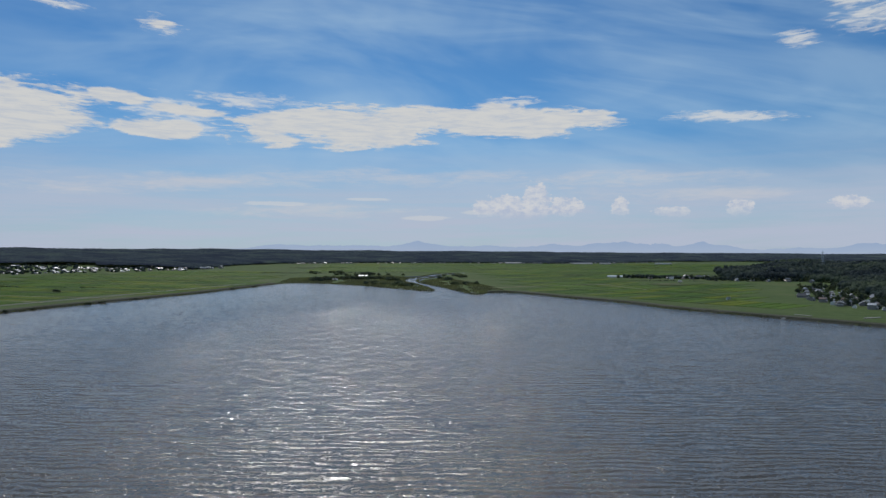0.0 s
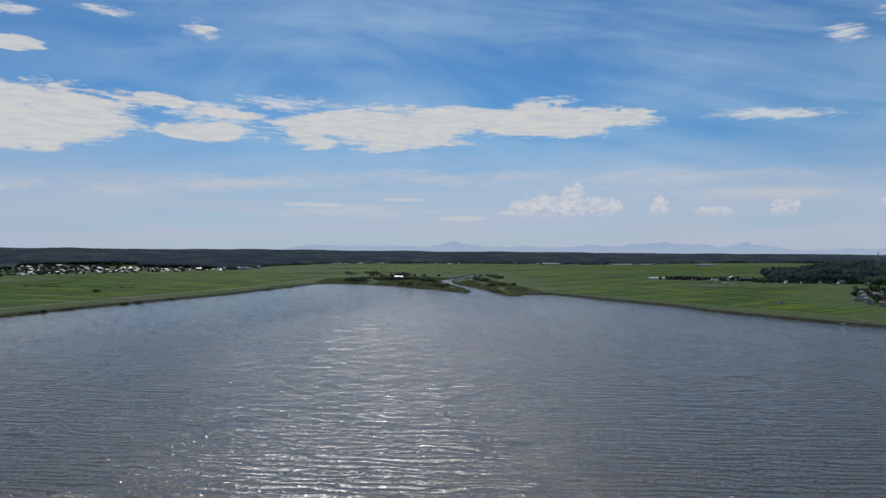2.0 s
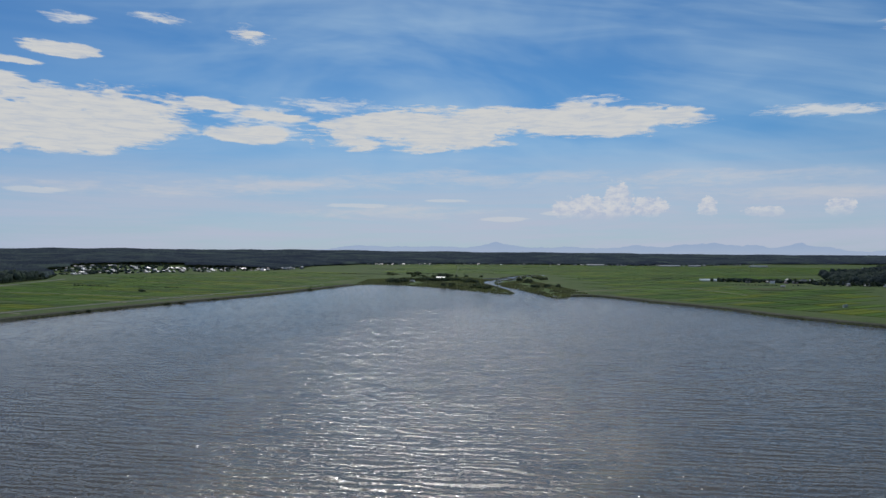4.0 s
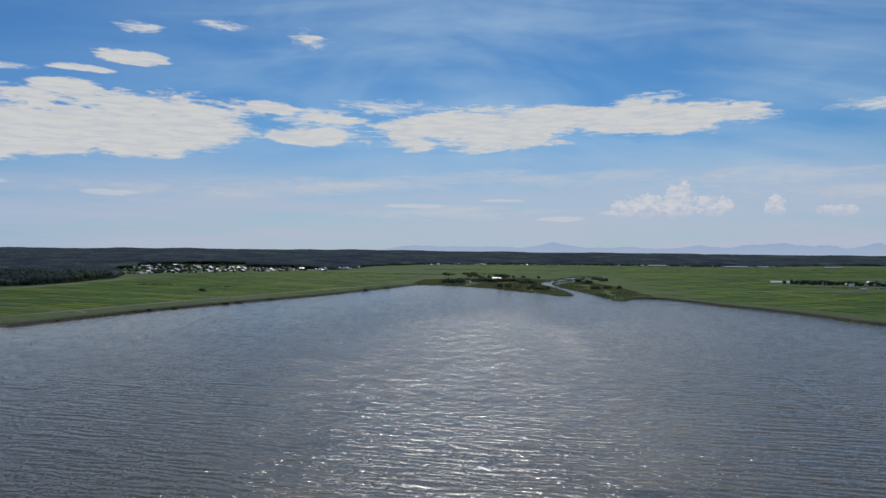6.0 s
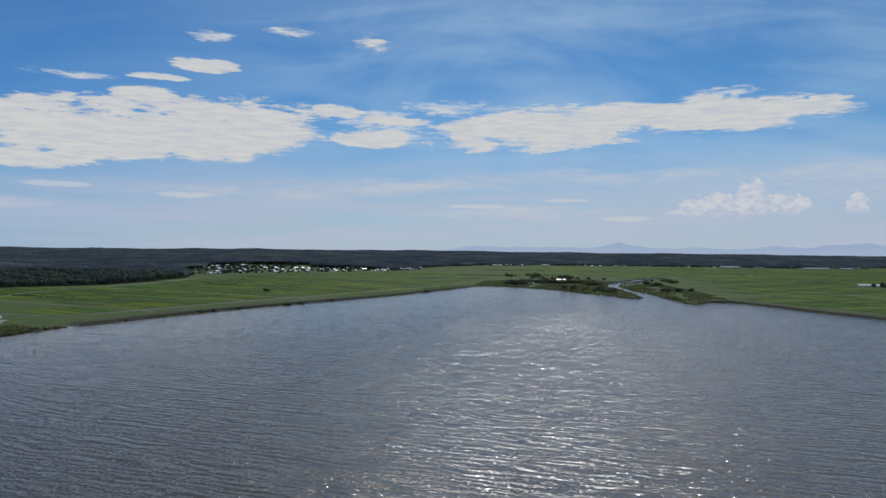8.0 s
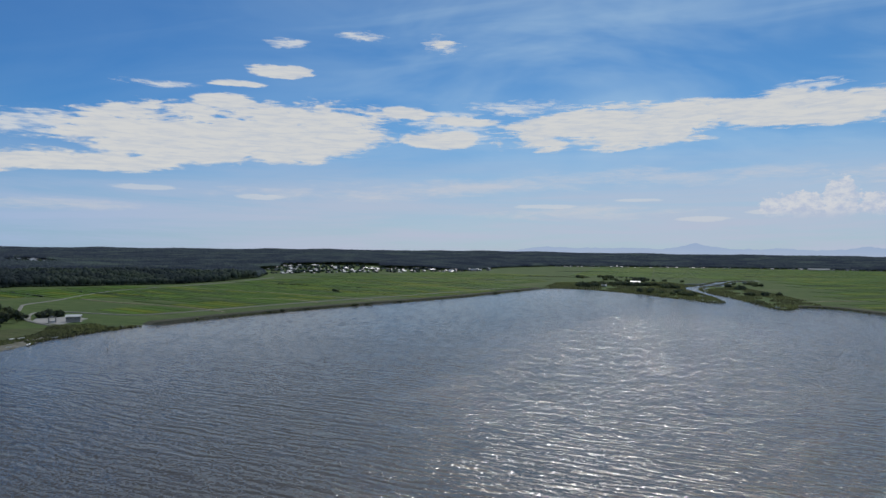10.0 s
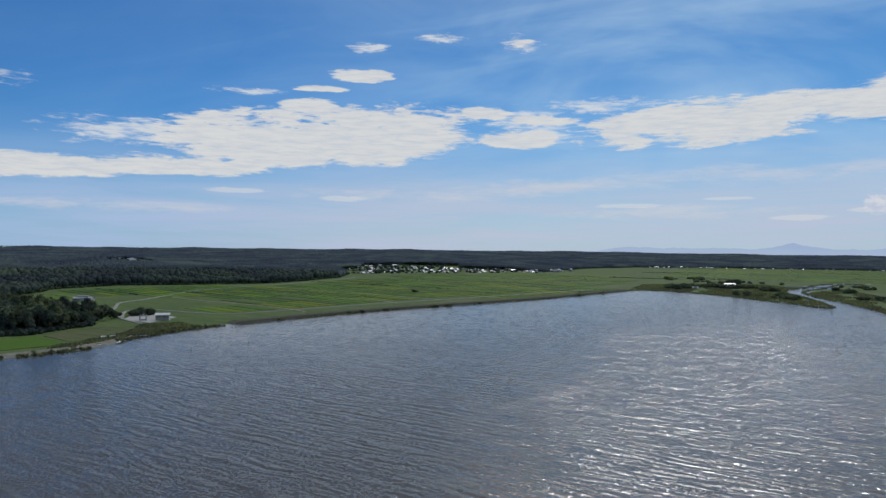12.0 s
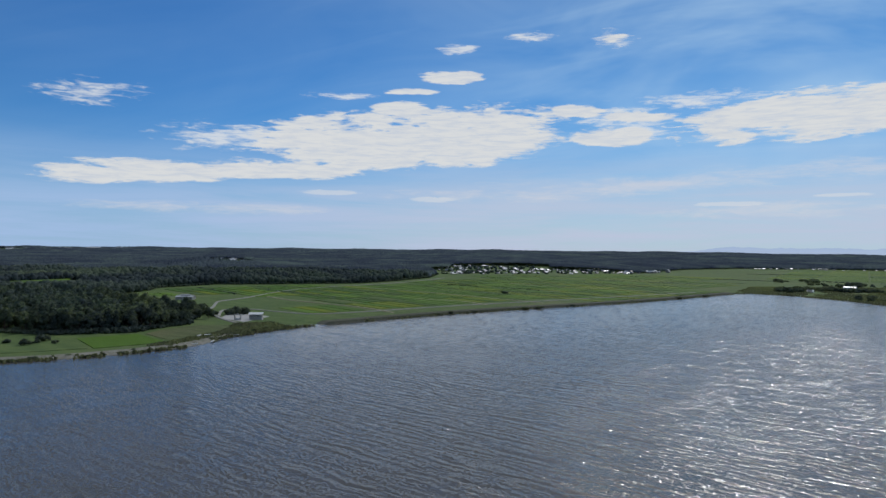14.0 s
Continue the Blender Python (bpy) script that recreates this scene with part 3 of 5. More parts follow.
# ---------------------------------------------------------------- rice fields
def build_paddies():
    """Plots of rice between low ridges, each a slab of standing plants."""
    bm = bmesh.new()
    box(bm, -0.5, 0.5, -0.5, 0.5, 0.0, 1.0)
    for v in bm.verts:
        if v.co.z > 0.5:
            v.co.x *= 0.985
            v.co.y *= 0.95
    me = bpy.data.meshes.new("rice_paddy")
    bm.to_mesh(me)
    bm.free()
    me.materials.append(M_PADDY)
    rng = random.Random(11)
    blocks = [  # turn, origin, columns, rows, plot size
        (-11.5, (-400, 415), 7, 58, (62, 12.5)), (-11.5, (-360, 1090), 9, 22, (90, 17)),
        (38.0, (112, 860), 9, 38, (70, 14)), (38.5, (120, 876), 10, 40, (70, 14)), (5.0, (-330, 1530), 16, 42, (86, 19)),
    ]
    taken = [np.array(q, float) for q in (
        [(-275, 1040), (-40, 860), (40, 1500), (-330, 1500)], [(-60, 1500), (20, 790), (75, 800), (95, 860), (90, 1080), (60, 1500)],
        [(370, 560), (380, 760), (520, 1060), (640, 1060), (560, 560)], [(360, 1080), (360, 1300), (640, 1420), (640, 1080)],
        [(-380, 380), (-520, 380), (-580, 460), (-470, 470), (-440, 455), (-380, 440)], [(-640, 430), (-720, 520), (-560, 560), (-560, 440)])]
    near, far = [], []
    for turn, (ox, oy), cols, rows, (w, d) in blocks:
        c, s = math.cos(radians(turn)), math.sin(radians(turn))
        i, j = [q.ravel() for q in np.meshgrid(np.arange(cols), np.arange(rows))]
        u, v = (i + 0.5) * (w + 3.0), (j + 0.5) * (d + 1.6)
        if turn < 0:
            u = -u
        if turn == 38.0:
            v = -v
        mid = np.stack([ox + c * u - s * v, oy + s * u + c * v], 1)
        ok = np.ones(len(mid), bool)
        for a, b in ((-w / 2, -d / 2), (w / 2, -d / 2), (w / 2, d / 2), (-w / 2, d / 2), (0, 0)):
            q = mid + (c * a - s * b, s * a + c * b)
            ok &= inside(q, LOWLAND) & ~inside(q, SHORE[::3]) & (seg_dist(q, SHORE[::3], True) > 19) & ~inside(q, HILL) & (seg_dist(q, LOWLAND, True) > 10)
            for ring in taken:
                ok &= ~inside(q, ring)
        for x, y in mid[ok]:
            if rng.random() > 0.05:
                (near if math.hypot(x, y) < 1150 else far).append((x, y, turn, w, d))
    near.sort(key=lambda q: math.hypot(q[0], q[1]))
    near, far = near[:295], near[295:] + far
    for x, y, turn, w, d in near:
        ob = new("rice_paddy", me)
        ob.matrix_world = Matrix.LocRotScale((x, y, 0.3), Euler((0, 0, radians(turn))), (w, d, rng.uniform(0.85, 1.02)))
        tagged(ob, "flooded plot of standing green rice between grassy ridges", "rice paddy", "rice paddies")
    verts, faces = [], []
    for x, y, turn, w, d in far:
        m = Matrix.LocRotScale((x, y, 0.3), Euler((0, 0, radians(turn))), (w, d, rng.uniform(0.85, 1.05)))
        i = len(verts)
        verts += [m @ q.co for q in me.vertices]
        faces += [[i + q for q in f.vertices] for f in me.polygons]
    ob = new("far_rice_paddies", to_mesh("far_rice_paddies", verts, faces, M_PADDY_FAR))
    tagged(ob, "distant green rice plots across the plain", "rice paddies", kind="stuff")


build_paddies()


# ---------------------------------------------------------------- trees
ICO = (1 + 5 ** 0.5) / 2
ICO_V = np.array([(-1, ICO, 0), (1, ICO, 0), (-1, -ICO, 0), (1, -ICO, 0), (0, -1, ICO), (0, 1, ICO), (0, -1, -ICO), (0, 1, -ICO),
                  (ICO, 0, -1), (ICO, 0, 1), (-ICO, 0, -1), (-ICO, 0, 1)]) / math.hypot(1, ICO)
ICO_F = np.array([(0, 11, 5), (0, 5, 1), (0, 1, 7), (0, 7, 10), (0, 10, 11), (1, 5, 9), (5, 11, 4), (11, 10, 2), (10, 7, 6), (7, 1, 8),
                  (3, 9, 4), (3, 4, 2), (3, 2, 6), (3, 6, 8), (3, 8, 9), (4, 9, 5), (2, 4, 11), (6, 2, 10), (8, 6, 7), (9, 8, 1)])


def leafy(rng, lobes, count, size):
    """Small leaf tufts over the surface of lobes, round dark cores."""
    verts, tris = [], []
    for cx, cy, cz, r, tall in lobes:
        jit = 1 + 0.22 * (rng.rand(12, 1) - 0.5)
        core = ICO_V * jit * np.array([r * 0.8, r * 0.8, r * 0.8 * tall]) + (cx, cy, cz)
        tris += [tuple(f + len(verts)) for f in ICO_F]
        verts += [tuple(v) for v in core]
    total = sum(q[3] ** 2 for q in lobes)
    for cx, cy, cz, r, tall in lobes:
        for _ in range(int(count * r * r / total)):
            n = rng.normal(size=3)
            n /= np.linalg.norm(n)
            if n[2] < -0.5:
                n[2] *= -1
            at = np.array((cx, cy, cz)) + n * np.array((r, r, r * tall)) * rng.uniform(0.78, 1.12)
            n = n + rng.normal(size=3) * 0.45
            n /= np.linalg.norm(n)
            a = np.cross(n, (0.3, 0.2, 1.0))
            a /= np.linalg.norm(a)
            b = np.cross(n, a)
            s = size * rng.uniform(0.6, 1.3)
            i = len(verts)
            for u, v, lift in ((-1, -0.6, -0.25), (1, -0.7, -0.2), (0.8, 0.8, -0.25), (-0.9, 0.7, -0.2)):
                verts.append(tuple(at + a * u * s * 0.5 + b * v * s * 0.5 + n * lift * s))
            verts.append(tuple(at + n * 0.18 * s))
            tris += [(i, i + 1, i + 4), (i + 1, i + 2, i + 4), (i + 2, i + 3, i + 4), (i + 3, i, i + 4)]
    return np.array(verts), np.array(tris)


def trunk_mesh(rng, height, radius, limbs):
    """A tapered, slightly bent trunk with limbs."""
    verts, faces = [], []

    def tube(p0, p1, r0, r1):
        axis = (p1 - p0) / np.linalg.norm(p1 - p0)
        a = np.cross(axis, (0.31, 0.95, 0.1))
        a /= np.linalg.norm(a)
        b = np.cross(axis, a)
        i = len(verts)
        for q, r in ((p0, r0), (p1, r1)):
            for k in range(6):
                w = k / 6 * 2 * math.pi
                verts.append(tuple(q + (a * math.cos(w) + b * math.sin(w)) * r))
        for k in range(6):
            faces.append((i + k, i + (k + 1) % 6, i + 6 + (k + 1) % 6, i + 6 + k))

    p = np.array((0, 0, -0.8))
    steps = 4
    for s in range(steps):
        q = np.array((rng.uniform(-0.2, 0.2), rng.uniform(-0.2, 0.2), height * (s + 1) / steps))
        tube(p, q, radius * (1 - 0.2 * s), radius * (1 - 0.2 * (s + 1)) + 0.02)
        if s and limbs:
            for _ in range(2):
                w = rng.uniform(0, 6.28)
                tube(p, p + np.array((math.cos(w) * 2.4, math.sin(w) * 2.4, 1.8)), radius * 0.4, 0.04)
        p = q
    return to_mesh("trunk", verts, faces, M_BARK)


def broadleaf(seed, height, spread, tufts=210, size=1.15):
    rng = np.random.RandomState(seed)
    lobes = [(0, 0, height * 0.64, spread * 0.62, 1.05)]
    for i in range(7):
        w, d = i / 7 * 6.28 + rng.uniform(-0.4, 0.4), spread * rng.uniform(0.42, 0.62)
        lobes.append((math.cos(w) * d, math.sin(w) * d, height * rng.uniform(0.24, 0.70), spread * rng.uniform(0.32, 0.48), rng.uniform(0.8, 1.1)))
    lobes.append((rng.uniform(-1, 1), rng.uniform(-1, 1), height * 0.84, spread * 0.38, 0.9))
    v, t = leafy(rng, lobes, tufts, size)
    return trunk_mesh(rng, height * 0.7, 0.28, True), tri_mesh("crown", v, t, M_LEAF)


def cedar(seed, height, spread, tufts=210, size=0.95):
    rng = np.random.RandomState(seed)
    lobes = []
    for i in range(8):
        u = i / 7
        lobes.append((rng.uniform(-0.3, 0.3), rng.uniform(-0.3, 0.3), height * (0.14 + 0.80 * u), spread * (0.62 * (1 - u) + 0.10), 1.15))
    v, t = leafy(rng, lobes, tufts, size)
    return trunk_mesh(rng, height * 0.85, 0.24, False), tri_mesh("crown", v, t, M_CEDAR)


def tree_thing(kind, meshes, m, group):
    labels = {"broadleaf_tree": "dark green broadleaf tree with a rounded uneven crown", "cedar_tree": "dark narrow cedar tree in the wood",
              "garden_tree": "dark green leafy tree standing among the houses"}
    ob = empty(kind, m, labels[kind], "tree", group)
    part("trunk", meshes[0], None, ob)
    part("crown", meshes[1], None, ob)
    return ob


BROAD = [broadleaf(20 + i, h, s) for i, (h, s) in enumerate(((12.0, 4.4), (10.5, 4.0), (13.5, 4.8), (9.0, 3.4), (11.0, 4.6)))]
CEDAR = [cedar(40 + i, h, s) for i, (h, s) in enumerate(((15.0, 3.2), (13.0, 2.8), (16.5, 3.3)))]


def scatter(area, spacing, seed, jitter=0.45):
    """Loose points over a box of the plan."""
    r = np.random.RandomState(seed)
    x0, x1, y0, y1 = area
    gx, gy = np.meshgrid(np.arange(x0, x1, spacing), np.arange(y0, y1, spacing))
    p = np.stack([gx.ravel(), gy.ravel()], 1)
    return p + (r.rand(*p.shape) - 0.5) * 2 * jitter * spacing


def wooded(p, gap=4.0):
    """True where woods stand."""
    up = (~inside(p, LOWLAND)) & (seg_dist(p, LOWLAND, True) > gap)
    up |= inside(p, HILL) & (seg_dist(p, HILL, True) > gap)
    for ring in CLEARINGS:
        up &= ~inside(p, ring)
    return up


CLEARINGS = [np.array(q, float) for q in (
    [(-905, 1200), (-560, 1560), (-640, 1640), (-800, 1560), (-960, 1420), (-1010, 1280)],       # village at the foot of the wood
    [(-960, 1300), (-760, 1440), (-900, 1690), (-1040, 1640), (-1090, 1500)],                    # its upper houses
    [(-940, 360), (-860, 350), (-840, 440), (-960, 500)],                                        # small field on the hill
    [(-1265, 875), (-1195, 900), (-1240, 985), (-1390, 985)], [(-1330, 1130), (-1270, 1130), (-1270, 1180), (-1330, 1190)],
    [(-3600, 1150), (-3250, 1150), (-3250, 1750), (-3600, 1750)])]


def view_wedge(p, lo=-38.0, hi=77.0):
    az = np.degrees(np.arctan2(-p[:, 0], p[:, 1]))
    return (az > lo) & (az < hi)


def stamp_woods(name, p, height, width, rng, lobes, label, mat=None, soft=True):
    """Many crowns joined into one mesh; each crown is a few uneven lumps."""
    z = ground_z(p)
    n = len(p)
    stand = 1 + 0.28 * np.clip(ripple(p, 130, 31) + 0.6 * ripple(p, 420, 32), -1, 1)
    verts, tris, at = [], [], 0
    for k in range(lobes):
        turn = rng.rand(n) * 6.28
        c, s = np.cos(turn), np.sin(turn)
        base = ICO_V[None] * (1 + 0.45 * (rng.rand(n, 12, 1) - 0.5))
        h = height * stand * (0.75 + 0.45 * rng.rand(n))
        w = width * (0.8 + 0.7 * rng.rand(n))
        slim = (rng.rand(n) < 0.2)
        w = np.where(slim, w * 0.7, w)
        off = (rng.rand(n, 2) - 0.5) * width * (0.9 if k else 0.2)
        lift = np.where(k == 0, 0.56, 0.30 + 0.35 * rng.rand(n))
        rz = np.where(k == 0, 0.46, 0.30)
        x = base[..., 0] * c[:, None] - base[..., 1] * s[:, None]
        y = base[..., 0] * s[:, None] + base[..., 1] * c[:, None]
        f = 0.5 if k == 0 else 0.36
        v = np.stack([p[:, 0:1] + off[:, 0:1] + x * (w * f)[:, None], p[:, 1:2] + off[:, 1:2] + y * (w * f)[:, None],
                      (z - 0.8 + h * lift)[:, None] + base[..., 2] * (h * rz)[:, None]], 2)
        verts.append(v.reshape(-1, 3))
        tris.append((ICO_F[None] + (np.arange(n) * 12)[:, None, None] + at).reshape(-1, 3))
        at += n * 12
    me = tri_mesh(name, np.concatenate(verts), np.concatenate(tris), mat or M_WOODS)
    me.polygons.foreach_set("use_smooth", np.full(len(me.polygons), soft))
    return tagged(new(name, me), label, "woods", kind="stuff")


def stamp_canopy(name, p, height, width, rng, label):
    """A far canopy: each crown a small pointed dome of six faces."""
    z, n = ground_z(p), len(p)
    stand = 1 + 0.22 * np.clip(ripple(p, 260, 31) + 0.6 * ripple(p, 700, 32), -1, 1)
    h = height * stand * (0.86 + 0.28 * rng.rand(n))
    w = width * (0.8 + 0.5 * rng.rand(n)) * 0.5
    a = np.arange(6)[None] / 6 * 2 * math.pi + rng.rand(n, 1) * 6.28
    r = w[:, None] * (0.8 + 0.4 * rng.rand(n, 6))
    ring = np.stack([p[:, 0:1] + np.cos(a) * r, p[:, 1:2] + np.sin(a) * r, (z + h * np.where(np.minimum(seg_dist(p, LOWLAND, True), seg_dist(p, HILL, True)) < 30, 0.30, 0.60))[:, None] + rng.rand(n, 6) * h[:, None] * 0.12], 2)
    top = np.stack([p[:, 0], p[:, 1], z + h], 1)[:, None]
    verts = np.concatenate([top, ring], 1).reshape(-1, 3)
    fan = np.array([(0, 1 + i, 1 + (i + 1) % 6) for i in range(6)])
    tris = (fan[None] + (np.arange(n) * 7)[:, None, None]).reshape(-1, 3)
    me = tri_mesh(name, verts, tris, M_HAZE_WOODS)
    me.polygons.foreach_set("use_smooth", np.ones(len(me.polygons), bool))
    return tagged(new(name, me), label, "woods", kind="stuff")


def build_woods():
    rng = np.random.RandomState(77)
    # the wood at the near shore: its front rows are single trees
    p = scatter((-1150, -430, 60, 520), 6.6, 1)
    p = p[wooded(p, 2.5) & view_wedge(p)]
    edge = seg_dist(p, LOWLAND, True)
    order = np.argsort(edge + 0.14 * np.hypot(p[:, 0] + 31, p[:, 1] - 108))
    front = p[order[:290]]
    for i, q in enumerate(front):
        z = float(ground_z(q)[0]) - 0.3
        m = pose(q[0], q[1], z, 0, 0, rng.rand() * 360) @ Matrix.Scale(rng.uniform(0.9, 1.45), 4)
        if rng.rand() < 0.93:
            tree_thing("broadleaf_tree", BROAD[rng.randint(len(BROAD))], m, "trees of the shore wood")
        else:
            tree_thing("cedar_tree", CEDAR[rng.randint(len(CEDAR))], m, "trees of the shore wood")
    # behind them the same crowns, joined
    rest = p[order[290:]]
    rest = rest[np.hypot(rest[:, 0], rest[:, 1]) < 900]
    verts, tris, at = [], [], 0
    z = ground_z(rest)
    arrays = []
    plain = [broadleaf(80 + i, h, w, 38, 2.2) for i, (h, w) in enumerate(((12.0, 4.4), (13.5, 4.8), (10.0, 4.0)))] + [cedar(90, 15.0, 3.2, 38, 1.8), cedar(91, 13.0, 2.8, 38, 1.8)]
    for _, crown in plain:
        co = np.empty(len(crown.vertices) * 3, np.float32)
        crown.vertices.foreach_get("co", co)
        lo = np.empty(len(crown.loops), np.int32)
        crown.loops.foreach_get("vertex_index", lo)
        arrays.append((co.reshape(-1, 3), lo.reshape(-1, 3)))
    for q, h in zip(rest, z):
        co, lo = arrays[rng.randint(len(arrays))]
        a, s = rng.rand() * 6.28, rng.uniform(0.75, 1.15)
        c, d = math.cos(a) * s, math.sin(a) * s
        verts.append(np.stack([co[:, 0] * c - co[:, 1] * d + q[0], co[:, 0] * d + co[:, 1] * c + q[1], co[:, 2] * s + h - 0.5], 1))
        tris.append(lo + at)
        at += len(co)
    tagged(new("shore_woods", tri_mesh("shore_woods", np.concatenate(verts), np.concatenate(tris), M_WOODS)),
           "dense dark mixed wood on a low rise", "woods", kind="stuff")
    # middle distance
    p = scatter((-1900, 1500, 300, 2300), 6.6, 2)
    r = np.hypot(p[:, 0], p[:, 1])
    p = p[view_wedge(p) & (r > 880) & (r < 1350)]
    p = p[wooded(p, 4.0)]
    stamp_woods("hill_woods", p, 11.5, 9.0, rng, 2, "dark green mixed woods on the low hills")
    p = scatter((-1900, 1500, 300, 2300), 6.0, 12)
    r = np.hypot(p[:, 0], p[:, 1])
    p = p[view_wedge(p) & (r >= 1350) & (r < 2000)]
    p = p[wooded(p, 4.0)]
    hill = inside(p, HILL)
    stamp_woods("hill_woods", p[hill][::2], 12.5, 11.5, rng, 2, "dark green mixed woods on the wooded hill")
    p = p[~hill]
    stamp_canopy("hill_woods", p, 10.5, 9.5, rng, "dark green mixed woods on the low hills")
    p = scatter((250, 900, 400, 1000), 6.4, 6)
    p = p[inside(p, HILL) & (np.hypot(p[:, 0], p[:, 1]) <= 880) & view_wedge(p)]
    stamp_woods("hill_woods", p, 12.0, 7.4, rng, 5, "dark green mixed woods on the wooded hill")
    # undergrowth along the edges of the woods
    p = np.concatenate([scatter((-620, -430, 180, 470), 2.6, 14), scatter((-920, -740, 520, 1230), 4.0, 15), scatter((430, 680, 560, 1300), 3.6, 16)])
    gap = np.minimum(seg_dist(p, LOWLAND, True), seg_dist(p, HILL, True))
    p = p[wooded(p, -1.0) & (gap < 9)]
    stamp_woods("undergrowth", p, 4.2, 3.4, rng, 4, "dense shrubby undergrowth along the edge of the wood", M_LEAF, False)
    # strips of scrub along the canals of the plain
    strips = [((-760, 1150), (-330, 1235)), ((-560, 1420), (-260, 1440)), ((-240, 1480), (-40, 1500)), ((30, 1700), (420, 1760)), ((-420, 1800), (-60, 1830)),
              ((330, 1150), (640, 1130)), ((110, 1330), (330, 1380)), ((-640, 900), (-470, 880)), ((480, 1900), (800, 1980)), ((-780, 640), (-560, 610)), ((-840, 600), (-700, 560))]
    line = np.concatenate([np.linspace(a, b, int(math.dist(a, b) / 3.5)) for a, b in strips])
    line = line + rng.normal(size=line.shape) * 1.6
    line = line[ripple(line, 90, 41) + 0.4 * ripple(line, 25, 42) > -0.3]
    stamp_woods("canal_scrub", line, 2.1, 3.2, rng, 2, "dark scrub along the field canals")
    # far
    p = scatter((-3300, 2300, 400, 3400), 8.5, 3)
    r = np.hypot(p[:, 0], p[:, 1])
    p = p[view_wedge(p) & (r >= 2000) & (r < 3300)]
    p = p[wooded(p, 6.0)]
    stamp_canopy("far_woods", p, 10.5, 14.0, rng, "far dark woods reaching to the horizon, haze put into their colour")
    p = scatter((-4700, 3200, 600, 4700), 14.0, 4)
    r = np.hypot(p[:, 0], p[:, 1])
    p = p[view_wedge(p) & (r >= 3300) & (r < 4650)]
    p = p[wooded(p, 6.0)]
    stamp_canopy("far_woods", p, 11.0, 24.0, rng, "far dark woods reaching to the horizon, haze put into their colour")


build_woods()


# ---------------------------------------------------------------- buildings
def gable(bm, w, d, z, rise, over, thick, hip=0.0):
    """A thick pitched roof with its ridge along x; hip shortens the ridge."""
    x, y, r = w / 2 + over, d / 2 + over, w / 2 + over - hip
    drop = rise * over / (d / 2)
    low, top = z - drop, z + rise
    shell = []
    for lift in (0.0, thick):
        shell.append([bm.verts.new(c) for c in ((-x, -y, low + lift), (x, -y, low + lift), (x, y, low + lift), (-x, y, low + lift), (-r, 0, top + lift), (r, 0, top + lift))])
    a, b = shell
    for v, flip in ((a, True), (b, False)):
        for f in ((0, 1, 5, 4), (2, 3, 4, 5)) + (((1, 2, 5), (3, 0, 4)) if hip else ()):
            bm.faces.new([v[i] for i in (reversed(f) if flip else f)])
    ring = (0, 1, 2, 3) if hip else (0, 1, 5, 2, 3, 4)
    for i, j in zip(ring, ring[1:] + ring[:1]):
        bm.faces.new((a[i], a[j], b[j], b[i]))
    return bm


def gable_wall(w, d, h, rise):
    bm = boxed(-w / 2, w / 2, -d / 2, d / 2, -0.6, h)
    for sx in (-1, 1):
        x = sx * w / 2
        f = [bm.verts.new(c) for c in ((x, -d / 2, h), (x, d / 2, h), (x, 0, h + rise))]
        bm.faces.new(f if sx > 0 else f[::-1])
    return bm


def window_on(parent, x, y, z, w, h, along_x=True):
    if along_x:
        frame_bm = boxed(x - w / 2, x + w / 2, y - 0.06, y + 0.06, z, z + h)
        pane = boxed(x - w / 2 + 0.08, x + w / 2 - 0.08, y - 0.08, y + 0.08, z + 0.08, z + h - 0.08)
    else:
        frame_bm = boxed(x - 0.06, x + 0.06, y - w / 2, y + w / 2, z, z + h)
        pane = boxed(x - 0.08, x + 0.08, y - w / 2 + 0.08, y + w / 2 - 0.08, z + 0.08, z + h - 0.08)
    win = part("window", frame_bm, M_WHITE, parent)
    part("pane", pane, M_GLASS, win)


def farmhouse(m, label, group, w=13.0, d=8.5, h=3.4, rise=2.9, roof=None, hip=2.6):
    """Single storey under a big hipped roof with a lean-to."""
    ob = empty("house", m, label, "house", group)
    part("wall", boxed(-w / 2, w / 2, -d / 2, d / 2, -0.6, h + 0.1), M_WALL, ob)
    part("roof", gable(bmesh.new(), w, d, h, rise, 0.8, 0.22, hip), roof or M_TILE, ob)
    part("ridge", boxed(-w / 2 + hip - 0.9, w / 2 - hip + 0.9, -0.22, 0.22, h + rise + 0.05, h + rise + 0.5, bevel=0.06), roof or M_TILE, ob)
    bm = bmesh.new()
    for dz in (0.0, 0.15):
        q = [bm.verts.new(c) for c in ((-w / 2 - 0.3, -d / 2 - 2.2, h - 1.3 + dz), (w / 2 + 0.3, -d / 2 - 2.2, h - 1.3 + dz), (w / 2 + 0.3, -d / 2, h - 0.7 + dz), (-w / 2 - 0.3, -d / 2, h - 0.7 + dz))]
        bm.faces.new(q if dz else q[::-1])
    part("porch_roof", bm, M_TIN, ob)
    for x in (-w / 2, 0.0, w / 2 - 0.2):
        part("post", boxed(x, x + 0.18, -d / 2 - 2.0, -d / 2 - 1.82, -0.5, h - 1.28), M_DARK, ob)
    for x in (-w * 0.3, w * 0.06, w * 0.34):
        window_on(ob, x, -d / 2, 0.5, 2.2, 1.5)
    window_on(ob, w / 2, 0.4, 0.9, 1.6, 1.1, False)
    part("door", boxed(-w * 0.14 - 0.5, -w * 0.14 + 0.5, -d / 2 - 0.08, -d / 2 + 0.05, 0.0, 2.0), M_DARK, ob)
    return ob


